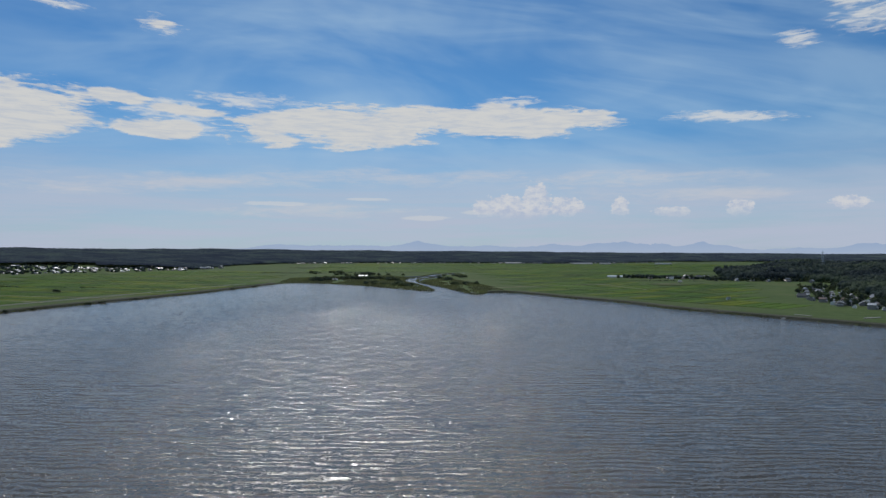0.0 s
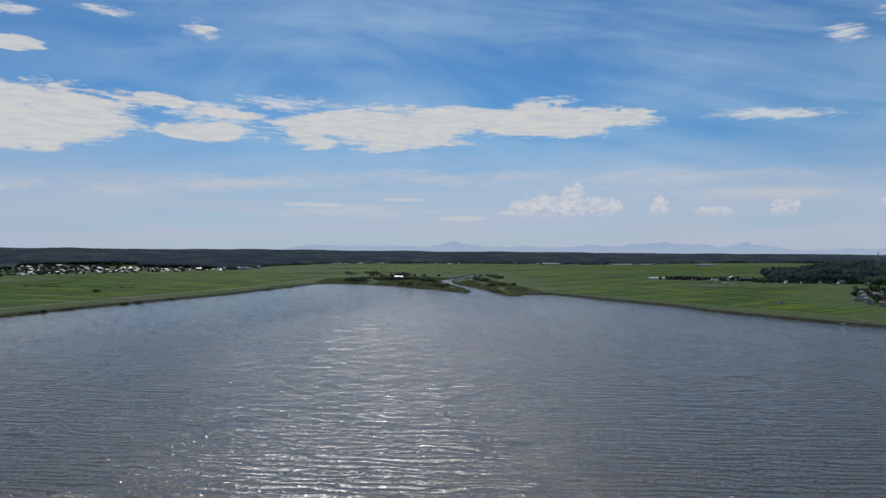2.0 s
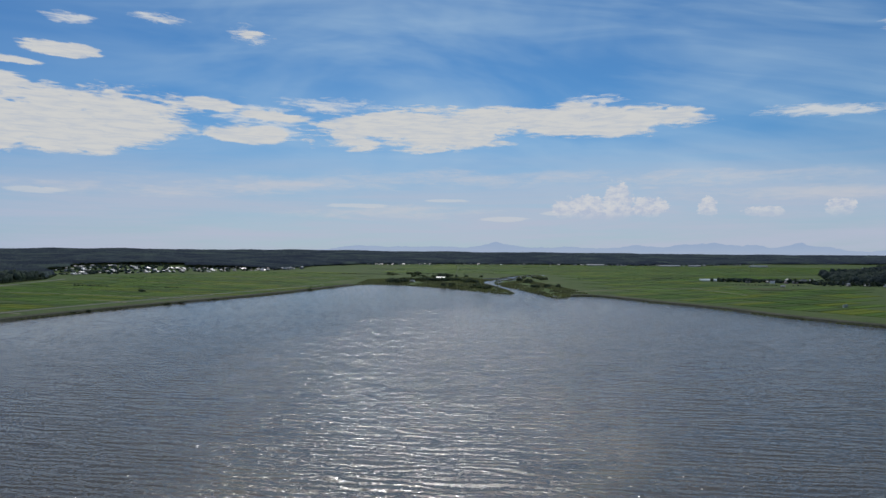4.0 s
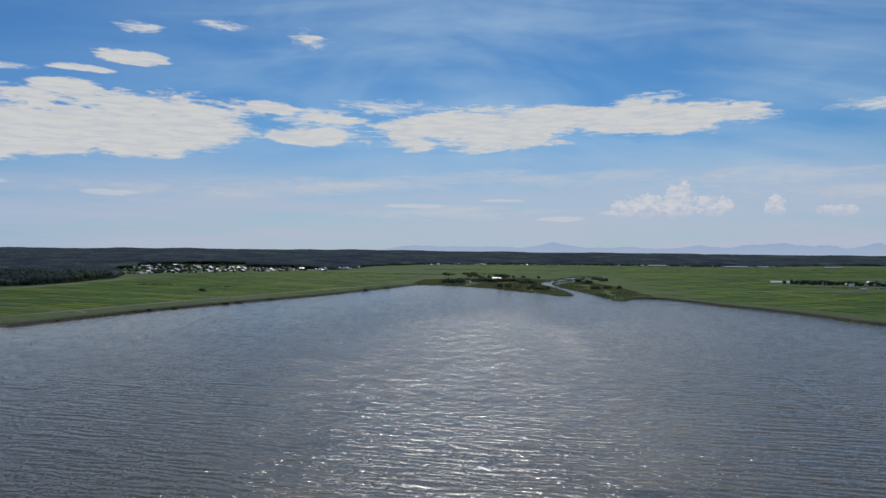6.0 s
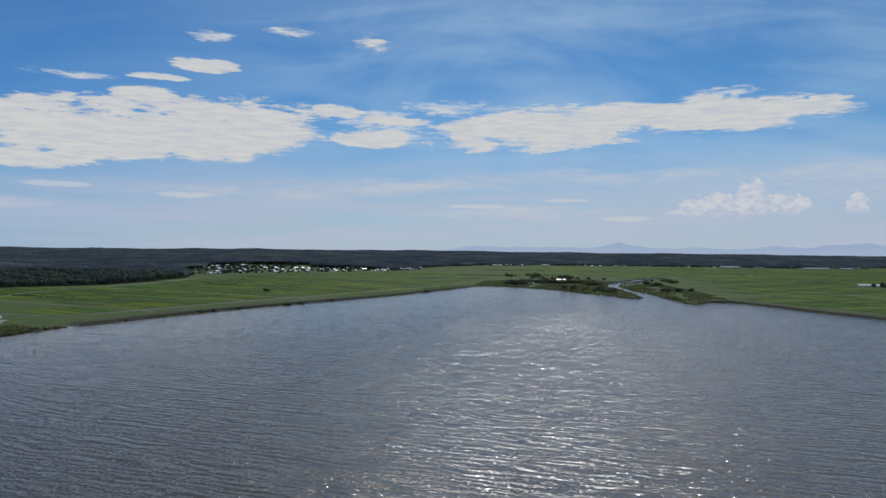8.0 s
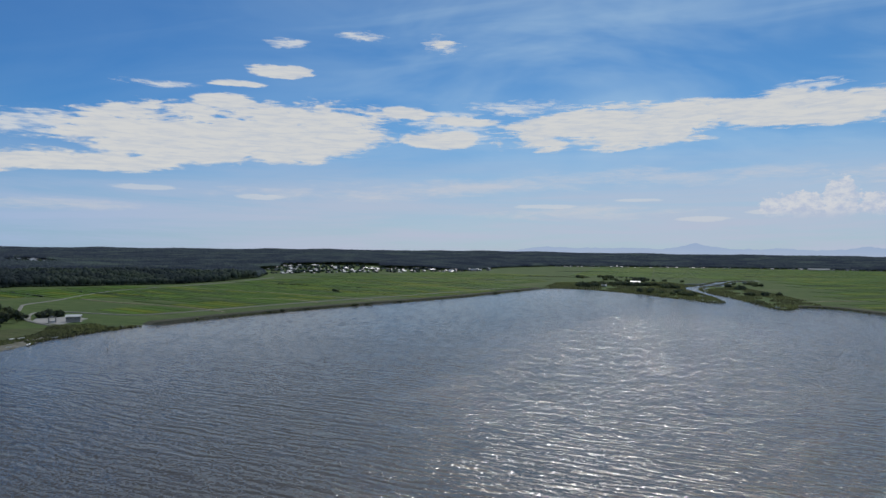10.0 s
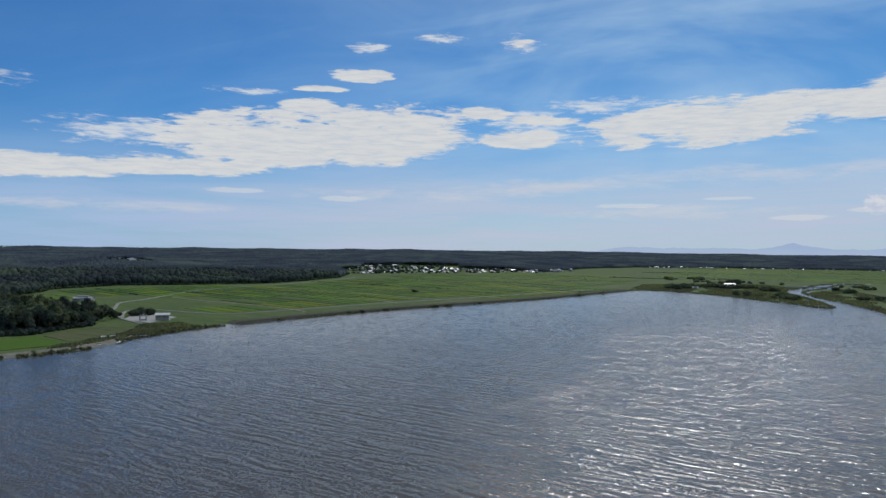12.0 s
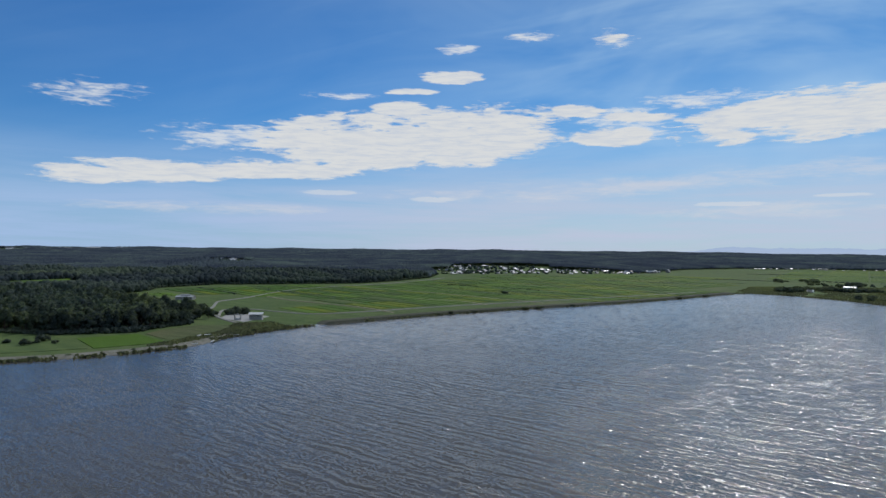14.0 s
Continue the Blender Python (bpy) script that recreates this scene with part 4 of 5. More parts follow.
def townhouse(m, label, group, w=9.5, d=7.5, roof=None, rise=1.9):
    """Two storeys with a skirt roof between them."""
    ob = empty("house", m, label, "house", group)
    part("wall", gable_wall(w, d, 5.6, rise), M_WALL, ob)
    part("roof", gable(bmesh.new(), w, d, 5.6, rise, 0.6, 0.2), roof or M_TILE, ob)
    part("ridge", boxed(-w / 2 - 0.5, w / 2 + 0.5, -0.18, 0.18, 5.65 + rise, 6.0 + rise, bevel=0.05), roof or M_TILE, ob)
    part("lower_wall", boxed(-w / 2 - 1.2, w / 2 + 0.6, -d / 2 - 1.4, d / 2 - 0.6, -0.6, 2.7), M_WALL, ob)
    bm = gable(bmesh.new(), w + 1.8, d + 0.8, 2.65, 1.2, 0.6, 0.16, 2.0)
    bmesh.ops.translate(bm, verts=bm.verts, vec=(-0.3, -1.0, 0))
    part("skirt_roof", bm, roof or M_TILE, ob)
    for x in (-w * 0.28, w * 0.22):
        window_on(ob, x, -d / 2, 3.9, 1.8, 1.2)
        window_on(ob, x, -d / 2 - 1.4, 0.5, 2.0, 1.6)
    window_on(ob, w / 2, 0.0, 3.9, 1.4, 1.1, False)
    part("door", boxed(-0.6, 0.4, -d / 2 - 1.48, -d / 2 - 1.3, 0.0, 2.0), M_DARK, ob)
    return ob


def barn(m, label, group, w=16.0, d=8.0, h=4.0, rise=1.3, wall=None, roof=None, name="barn", category="barn"):
    """A plain long shed under a metal roof with a wide door."""
    ob = empty(name, m, label, category, group)
    part("wall", gable_wall(w, d, h, rise), wall or M_WHITE, ob)
    part("roof", gable(bmesh.new(), w, d, h, rise, 0.4, 0.14), roof or M_TIN, ob)
    part("ridge", boxed(-w / 2 - 0.3, w / 2 + 0.3, -0.3, 0.3, h + rise + 0.08, h + rise + 0.34, bevel=0.05), M_STEEL, ob)
    part("door", boxed(-2.2, 2.2, -d / 2 - 0.1, -d / 2 + 0.05, 0.0, 3.2), M_STEEL, ob)
    for x in (-w * 0.34, w * 0.34):
        window_on(ob, x, -d / 2, 1.4, w * 0.16, 1.1)
    return ob


def greenhouse(m, length, group):
    """A plastic tunnel on hoops."""
    ob = empty("greenhouse", m, "long plastic film greenhouse tunnel on the fields", "greenhouse", group)
    bm, ribs, n = bmesh.new(), [], 9
    for x in (-length / 2, length / 2):
        ribs.append([bm.verts.new((x, -math.cos(math.pi * i / (n - 1)) * 3.2, 0.2 + math.sin(math.pi * i / (n - 1)) * 3.0)) for i in range(n)])
    for i in range(n - 1):
        bm.faces.new((ribs[0][i], ribs[0][i + 1], ribs[1][i + 1], ribs[1][i]))
    bm.faces.new(ribs[0])
    bm.faces.new(ribs[1][::-1])
    part("film", bm, M_FILM, ob)
    for s in range(7):
        bm = bmesh.new()
        x = -length / 2 + length * s / 6
        q = [[bm.verts.new((x + dx, -math.cos(math.pi * i / (n - 1)) * (3.25 + dr), 0.2 + math.sin(math.pi * i / (n - 1)) * (3.05 + dr))) for i in range(n)]
             for dx, dr in ((-0.06, 0), (0.06, 0), (0.06, 0.08), (-0.06, 0.08))]
        for a, b in zip(q, q[1:] + q[:1]):
            for i in range(n - 1):
                bm.faces.new((a[i], b[i], b[i + 1], a[i + 1]))
        part("hoop", bm, M_STEEL, ob)
    part("sill", boxed(-length / 2, length / 2, -3.35, -3.2, -0.5, 0.3), M_CONCRETE, ob)
    part("sill", boxed(-length / 2, length / 2, 3.2, 3.35, -0.5, 0.3), M_CONCRETE, ob)
    return ob


def on_ground(x, y, turn, sink=0.0):
    return pose(x, y, float(ground_z((x, y))[0]) - sink, 0, 0, turn)


def village(spots, makers, size, seed, squat=1.0):
    """Copies of a few houses at the spots (x, y, turn)."""
    rng, first = random.Random(seed), {}
    for x, y, turn in spots:
        i = rng.randrange(len(makers))
        m = on_ground(x, y, turn)
        s = size * rng.uniform(0.62, 1.2)
        if i not in first:
            ob = first[i] = makers[i](m)
            ob.scale = (s, s, s * squat)
        else:
            ob = copy_thing(first[i], m)
            ob.scale = (s, s * rng.uniform(0.9, 1.1), s * squat)


def row_spots(line, count, depth, seed, gap=11.0, turn=0.0):
    """Loose house places in a band along a line."""
    rng, out = random.Random(seed), []
    pts = np.array(line, float)
    for _ in range(count * 30):
        if len(out) >= count:
            break
        i, u, v = rng.randrange(len(pts) - 1), rng.random(), rng.uniform(0, depth)
        d = pts[i + 1] - pts[i]
        q = pts[i] + d * u + np.array((-d[1], d[0])) / np.hypot(*d) * v
        if all(math.hypot(q[0] - a, q[1] - b) > gap for a, b, _ in out):
            out.append((float(q[0]), float(q[1]), turn + rng.choice((0, 0, 0, 90, 180)) + rng.uniform(-24, 24)))
    return out


def build_villages():
    white = [lambda m: farmhouse(m, "farmhouse with a pale glinting metal hipped roof", "houses under the wood", rise=2.7, roof=M_TIN),
             lambda m: townhouse(m, "two-storey house with pale glinting metal roofs", "houses under the wood", roof=M_TIN, rise=2.4),
             lambda m: townhouse(m, "two-storey house with grey tiled roofs", "houses under the wood"),
             lambda m: barn(m, "pale shed with a bright metal roof", "houses under the wood", rise=2.6, wall=M_WALL),
             lambda m: farmhouse(m, "low white farmhouse with a bright metal roof", "houses under the wood", w=10.0, d=7.0, rise=2.3, roof=M_TIN)]
    village(row_spots([(-905, 1212), (-850, 1300), (-770, 1392), (-690, 1490), (-615, 1560)], 92, 130, 3, 10.0, 82), white, 0.80, 1, 0.62)
    village(row_spots([(-985, 1320), (-790, 1460)], 24, 230, 14, 16.0, 70), white, 0.80, 14, 0.68)
    village(row_spots([(-612, 1590), (-590, 1760)], 10, 40, 4, 14.0, 75), white, 0.9, 2)
    grey = [lambda m: farmhouse(m, "farmhouse with a large grey tiled hipped roof", "houses of the lakeside village"),
            lambda m: townhouse(m, "two-storey house with dark grey tiled roofs", "houses of the lakeside village"),
            lambda m: farmhouse(m, "small house with a weathered grey hipped roof", "houses of the lakeside village", w=9.5, d=7.0, h=3.0, rise=2.2),
            lambda m: barn(m, "small white-walled storehouse with a pale roof", "houses of the lakeside village", w=8.0, d=5.5, h=3.4, rise=1.6),
            lambda m: townhouse(m, "two-storey house with pale metal roofs", "houses of the lakeside village", w=8.5, roof=M_TIN)]
    village(row_spots([(425, 775), (404, 715), (392, 650), (392, 575)], 58, 80, 5, 9.0, 60), grey, 0.68, 3)
    village(row_spots([(560, 1000), (480, 880), (425, 780)], 30, 60, 6, 10.0, 60), grey, 0.64, 4)
    village([(519, 1145, 10), (640, 1350, 0), (566, 1129, 20), (602, 1134, 8), (548, 1150, 15), (625, 1100, 30), (452, 1245, 0), (402, 1100, 0)], grey, 0.85, 5)
    village(row_spots([(385, 1215), (500, 1200)], 13, 60, 7, 14.0), grey, 0.85, 6)
    far = [lambda m: barn(m, "far bright-roofed building at the edge of the plain", "far houses", w=18.0, d=10.0, h=5.0, rise=1.65, wall=M_WALL),
           lambda m: townhouse(m, "far two-storey house with pale roofs", "far houses", w=13.0, d=9.0, roof=M_TIN, rise=1.5),
           lambda m: farmhouse(m, "far farmhouse with a pale hipped roof", "far houses", w=16.0, d=10.0, h=4.5, rise=1.7, roof=M_TIN)]
    village(row_spots([(-540, 2240), (-381, 2355), (-176, 2392), (34, 2428)], 44, 45, 8, 12.0), far, 0.5, 7)
    village(row_spots([(34, 2428), (251, 2465), (457, 2415), (706, 2545), (950, 2760)], 64, 60, 9, 12.0), far, 0.5, 8)
    village(row_spots([(250, 2700), (900, 3000)], 20, 260, 10, 30.0), far, 0.62, 9)
    village(row_spots([(-1090, 3560), (-900, 3620)], 8, 60, 11, 26.0), far, 0.62, 10)
    village(row_spots([(-1385, 965), (-1225, 905)], 13, 70, 12, 15.0, 40), far[1:], 1.0, 11)
    village(row_spots([(-3540, 1200), (-3330, 1690)], 18, 70, 13, 34.0, 60), far, 0.62, 12)
    village([(-1310, 1160, 30), (-1290, 1150, 10), (900, 1900, 0), (940, 1930, 20), (1010, 2100, 0), (1120, 2050, 10), (1200, 2200, 0), (1080, 2250, 0)], far, 0.62, 13)
    # long pale sheds and greenhouses on the plain
    for x, y, w in ((515, 2395, 70), (600, 2400, 40), (820, 2420, 60), (265, 2440, 60), (170, 3745, 50)):
        barn(on_ground(x, y, 2), "long low shed with a pale metal roof on the plain", "long sheds", w=w, d=14, h=3.0, rise=2.3, wall=M_WALL, name="long_shed", category="shed")
    for x, y, w in ((-3275, 1215, 110), (-3290, 1330, 60), (-3275, 1420, 80), (-3300, 1540, 60), (-3280, 1640, 50), (-3300, 1710, 40)):
        barn(on_ground(x, y, 68), "long pale warehouse roof among the far woods", "far warehouses", w=w, d=24, h=7.0, rise=2.4, wall=M_PALE_ROOF, roof=M_PALE_ROOF, name="warehouse", category="warehouse")
    for i in range(3):
        greenhouse(on_ground(352, 1283 + i * 8, -8), 44, "greenhouses")
    barn(on_ground(-152, 1246, -6), "long white boathouse-like shed among the marsh bushes", "marsh sheds", w=16.0, d=6.5, h=3.0, rise=1.1, name="marsh_shed", category="shed")
    barn(on_ground(-186, 1128, -20), "small pale shed among the marsh bushes", "marsh sheds", w=8.0, d=4.0, h=2.2, rise=0.65, name="marsh_shed", category="shed")
    barn(on_ground(317, 721, 20), "tiny white field hut", "field huts", w=2.8, d=2.2, h=2.0, rise=0.5, name="field_hut", category="hut")


build_villages()


def pump_house():
    """The pumping station at the shore: a two-storey block on a pier with a gate beside it."""
    ob = empty("pump_house", pose(-453, 413, 0.6, 0, 0, 44) @ Matrix.Scale(0.72, 4), "grey two-storey lakeside pumping station with a pale pitched roof", "pump house")
    part("plinth", boxed(-7.2, 7.2, -4.6, 4.6, -1.5, 0.8, bevel=0.1), M_CONCRETE, ob)
    part("lower_wall", boxed(-6.2, 6.2, -3.8, 3.8, 0.8, 3.2), M_CONCRETE, ob)
    part("upper_wall", boxed(-6.5, 6.5, -4.1, 4.1, 3.2, 6.4), M_WALL, ob)
    part("roof", gable(bmesh.new(), 13.0, 8.2, 6.4, 1.5, 0.9, 0.2), M_PALE_ROOF, ob, "pale grey low-pitched metal roof")
    part("gable_wall", gable_wall(12.9, 8.1, 6.4, 1.4), M_WALL, ob)
    for x in (-4.6, -1.6, 1.6, 4.6):
        window_on(ob, x, -4.1, 4.1, 1.8, 1.2)
        # solid dark panel whose colour stands in for a bay's shade
        part("bay_opening", boxed(x - 1.0, x + 1.0, -3.9, -3.7, 0.9, 2.9), M_DARK, ob)
    for y in (-2.0, 2.0):
        window_on(ob, 6.5, y, 4.1, 1.6, 1.2, False)
    for i in range(5):
        part("railing_post", boxed(-7.0 + i * 3.5 - 0.05, -7.0 + i * 3.5 + 0.05, -4.5, -4.4, 0.8, 1.9), M_STEEL, ob)
    part("rail", boxed(-7.0, 7.0, -4.5, -4.4, 1.84, 1.92), M_STEEL, ob)
    gate = empty("sluice_gate", pose(-461, 402, 0.4, 0, 0, 44), "grey concrete sluice gate frame beside the pumping station", "sluice gate")
    for x in (-2.4, 2.0):
        part("pier", boxed(x, x + 0.6, -1.2, 1.2, -1.2, 4.2, bevel=0.06), M_CONCRETE, gate)
    part("beam", boxed(-2.6, 2.8, -1.0, 1.0, 4.2, 4.7, bevel=0.05), M_CONCRETE, gate)
    part("gate_leaf", boxed(-1.8, 2.0, -0.15, 0.15, -0.6, 1.8), M_STEEL, gate)
    part("winch", boxed(-0.5, 0.6, -0.4, 0.4, 4.7, 5.4, bevel=0.1), M_STEEL, gate)


pump_house()
barn(on_ground(-668, 480, 36), "long grey-roofed shed with a raised roof monitor beside the wood", "", w=18.0, d=9.0, h=2.8, rise=1.4, wall=M_WALL, name="cattle_shed", category="shed")
monitor = [o for o in scene.objects if o.name == "cattle_shed"][0]
part("roof_monitor", gable(box(bmesh.new(), -5, 5, -1.0, 1.0, 3.6, 4.9), 10.0, 2.0, 4.9, 0.5, 0.3, 0.1), M_TIN, monitor)


# ---------------------------------------------------------------- roads, yard and bank works
ROADS = [([(-436, 388), (-470, 396), (-500, 407), (-540, 425), (-566, 447), (-600, 472), (-620, 490), (-640, 535), (-694, 622), (-720, 700), (-740, 900), (-790, 1080)], 2.5),
         ([(-489, 404), (-520, 425), (-537, 443), (-530, 456), (-505, 460), (-482, 462), (-450, 470), (-432, 520), (-415, 600), (-380, 720), (-340, 860), (-300, 1000)], 2.2)]
for line, wide in ROADS:
    ribbon("road", curve_points(line, 8.0), [(-wide / 2 - 0.6, -0.6), (-wide / 2, 0.5), (wide / 2, 0.5), (wide / 2 + 0.6, -0.6)], M_ROAD,
           "narrow pale concrete farm road", "road")
TRACKS = [[(245, 1030), (262, 960), (280, 880)], [(-500, 650), (-440, 660), (-390, 640)],
          [(-640, 560), (-560, 545), (-470, 540), (-405, 520)], [(-700, 760), (-560, 745), (-360, 700)], [(60, 905), (160, 980), (330, 1040), (440, 1080)],
          [(-600, 1000), (-450, 985), (-300, 960)], [(-640, 1250), (-450, 1230), (-330, 1200)]]
for line in TRACKS:
    ribbon("farm_track", curve_points(line, 9.0), [(-2.0, -0.6), (-1.5, 0.45), (1.5, 0.45), (2.0, -0.6)], M_DIRT, "pale dirt farm track between the plots", "track")
yard = to_mesh("pavement_yard", [(x, y, z) for z in (0.2, 1.15) for x, y in ((-444, 396), (-478, 398), (-498, 416), (-486, 436), (-462, 432))],
               [(5, 6, 7, 8, 9)] + [(i, (i + 1) % 5, 5 + (i + 1) % 5, 5 + i) for i in range(5)], M_CONCRETE)
tagged(new("pavement_yard", yard), "pale concrete yard behind the pumping station", "yard", kind="structure")


def plot_field(name, corners, z, mat, label):
    """A single small field with a slightly raised crop."""
    bm = bmesh.new()
    low = [bm.verts.new((x, y, 0.2)) for x, y in corners]
    top = [bm.verts.new((x, y, z)) for x, y in corners]
    bm.faces.new(top)
    for i in range(len(corners)):
        j = (i + 1) % len(corners)
        bm.faces.new((low[i], low[j], top[j], top[i]))
    bmesh.ops.recalc_face_normals(bm, faces=bm.faces)
    me = bpy.data.meshes.new(name)
    bm.to_mesh(me)
    bm.free()
    me.materials.append(mat)
    tagged(new(name, me), label, "field")


plot_field("shore_paddy", [(-444, 279), (-436, 312), (-390, 306), (-396, 268)], 1.14, M_PADDY_FRESH, "bright green rice field beside the gravel shore track")
plot_field("rough_pasture", [(-520, 236), (-470, 268), (-447, 277), (-399, 266), (-416, 226), (-440, 180)], 1.08, M_GROUND, "rough green pasture with a few bushes")
plot_field("reed_meadow", [(-434, 316), (-446, 335), (-452, 362), (-432, 384), (-408, 362), (-390, 338), (-388, 310)], 1.10, M_MARSH, "dull olive reed meadow by the shore")
plot_field("bare_plot", [(335, 990), (392, 1012), (380, 1042), (322, 1020)], 1.5, M_MARSH, "dull brown harvested plot among the rice")
plot_field("hill_field", [(-925, 375), (-875, 365), (-850, 430), (-950, 480)], 13.0, M_PADDY, "small green field on the wooded hill")


# ---------------------------------------------------------------- single trees and bushes
def bush(seed, wide, tall):
    rng = np.random.RandomState(seed)
    lobes = [(0, 0, tall * 0.42, wide * 0.34, tall / wide * 1.25)]
    for i in range(6):
        w = i / 6 * 6.28 + rng.uniform(-0.4, 0.4)
        d = wide * rng.uniform(0.24, 0.38)
        lobes.append((math.cos(w) * d, math.sin(w) * d, tall * rng.uniform(0.28, 0.5), wide * rng.uniform(0.15, 0.24), rng.uniform(0.7, 1.1)))
    v, t = leafy(rng, lobes, 170, wide * 0.12)
    return trunk_mesh(rng, tall * 0.4, 0.12, True), tri_mesh("crown", v, t, M_LEAF)


BUSH = [bush(61, 6.0, 3.2), bush(62, 8.0, 3.0), bush(63, 5.0, 3.8)]


def bush_thing(x, y, s, turn, label, group, flat=1.0):
    m = on_ground(x, y, turn, 0.2) @ Matrix.Diagonal((s, s, s * flat, 1))
    ob = empty("bush", m, label, "bush", group)
    k = int(abs(x * 7 + y * 3)) % len(BUSH)
    part("trunk", BUSH[k][0], None, ob)
    part("crown", BUSH[k][1], None, ob)


def build_planting():
    rng = random.Random(21)
    for x, y, s in ((-452, 245, 0.9), (-437, 249, 1.25), (-447, 262, 1.5), (-431, 262, 0.8), (-440, 256, 0.8), (-473, 794, 1.3), (-470, 796, 1.0)):
        bush_thing(x, y, s, rng.uniform(0, 360), "dark rounded bush standing in the grass", "bushes in the fields")
    # scrub along the water's edge
    for x, y, s in ((-374, 556, 1.1), (-378, 541, 1.0), (-366, 580, 0.8), (-349, 640, 1.1), (-343, 655, 1.0), (-330, 700, 0.9), (-306, 790, 1.0), (-284, 880, 1.2), (-272, 940, 1.1),
                    (-391, 470, 0.8), (-390, 496, 0.8), (-399, 400, 1.0), (-404, 386, 0.9), (-398, 372, 0.7), (-395, 352, 0.6), (-384, 331, 0.6), (-378, 300, 0.6), (-377, 280, 0.55), (-384, 250, 0.6), (-388, 236, 0.6),):
        bush_thing(x, y, s, rng.uniform(0, 360), "low dark scrub at the water's edge", "shore scrub", 0.55)
    clumps = [(-190, 1175, 46, 26, 20), (-125, 1160, 44, 20, 16), (-88, 1120, 18, 12, 8), (-150, 1340, 90, 50, 20), (-215, 1100, 30, 20, 7), (-60, 960, 14, 30, 7),
              (-95, 1000, 30, 20, 6), (5, 1160, 12, 40, 5), (40, 1010, 25, 50, 6), (35, 1290, 30, 60, 6), (-250, 1420, 60, 40, 8), (-495, 425, 14, 9, 6), (-510, 400, 20, 10, 8), (-552, 418, 14, 12, 8)]
    for cx, cy, rx, ry, n in clumps:
        for _ in range(n):
            x, y = cx + rng.gauss(0, 0.5) * rx, cy + rng.gauss(0, 0.5) * ry
            if inside([(x, y)], SHORE)[0] or seg_dist([(x, y)], SHORE, True)[0] < 3:
                continue
            bush_thing(x, y, rng.uniform(1.0, 2.3), rng.uniform(0, 360), "dark willow bush of the reedy marsh", "marsh bushes")
    # trees among the houses
    spots = row_spots([(425, 775), (400, 690), (388, 580)], 60, 75, 31, 6.5) + row_spots([(560, 1000), (480, 880), (425, 780)], 46, 70, 32, 6.5)
    spots += row_spots([(330, 1225), (540, 1175)], 36, 60, 33, 6.5) + row_spots([(480, 1135), (640, 1125)], 26, 45, 35, 6.0)
    spots += row_spots([(-910, 1225), (-770, 1405), (-620, 1575)], 24, 120, 36, 12.0) + row_spots([(-480, 382), (-560, 415)], 9, -12, 37, 6.0)
    more = row_spots([(-985, 1320), (-790, 1460)], 90, 240, 38, 9.0) + row_spots([(-905, 1212), (-770, 1392), (-615, 1560)], 120, 140, 39, 7.0)
    more += row_spots([(-1370, 950), (-1215, 890)], 60, 50, 44, 8.0)
    more += row_spots([(350, 1250), (560, 1190)], 150, 75, 40, 5.0) + row_spots([(480, 1165), (650, 1150)], 90, 60, 41, 6.0)
    more += row_spots([(432, 785), (410, 700), (400, 590)], 60, 85, 42, 6.0) + row_spots([(560, 1000), (480, 880), (425, 780)], 36, 75, 43, 7.0)
    yards = np.array([q[:2] for q in more])
    low = (yards[:, 0] > 350) & (yards[:, 1] < 1020)
    stamp_woods("village_trees", yards[low], 4.2, 4.6, np.random.RandomState(6), 3, "dark low garden trees and hedges between the houses")
    stamp_woods("village_trees", yards[~low], 5.6, 6.0, np.random.RandomState(5), 3, "dark garden trees and hedges between the houses")
    for x, y, turn in spots:
        m = on_ground(x, y, turn, 0.3) @ Matrix.Scale(rng.uniform(0.45, 0.85), 4)
        tree_thing("garden_tree", BROAD[rng.randrange(len(BROAD))], m, "garden trees")


build_planting()


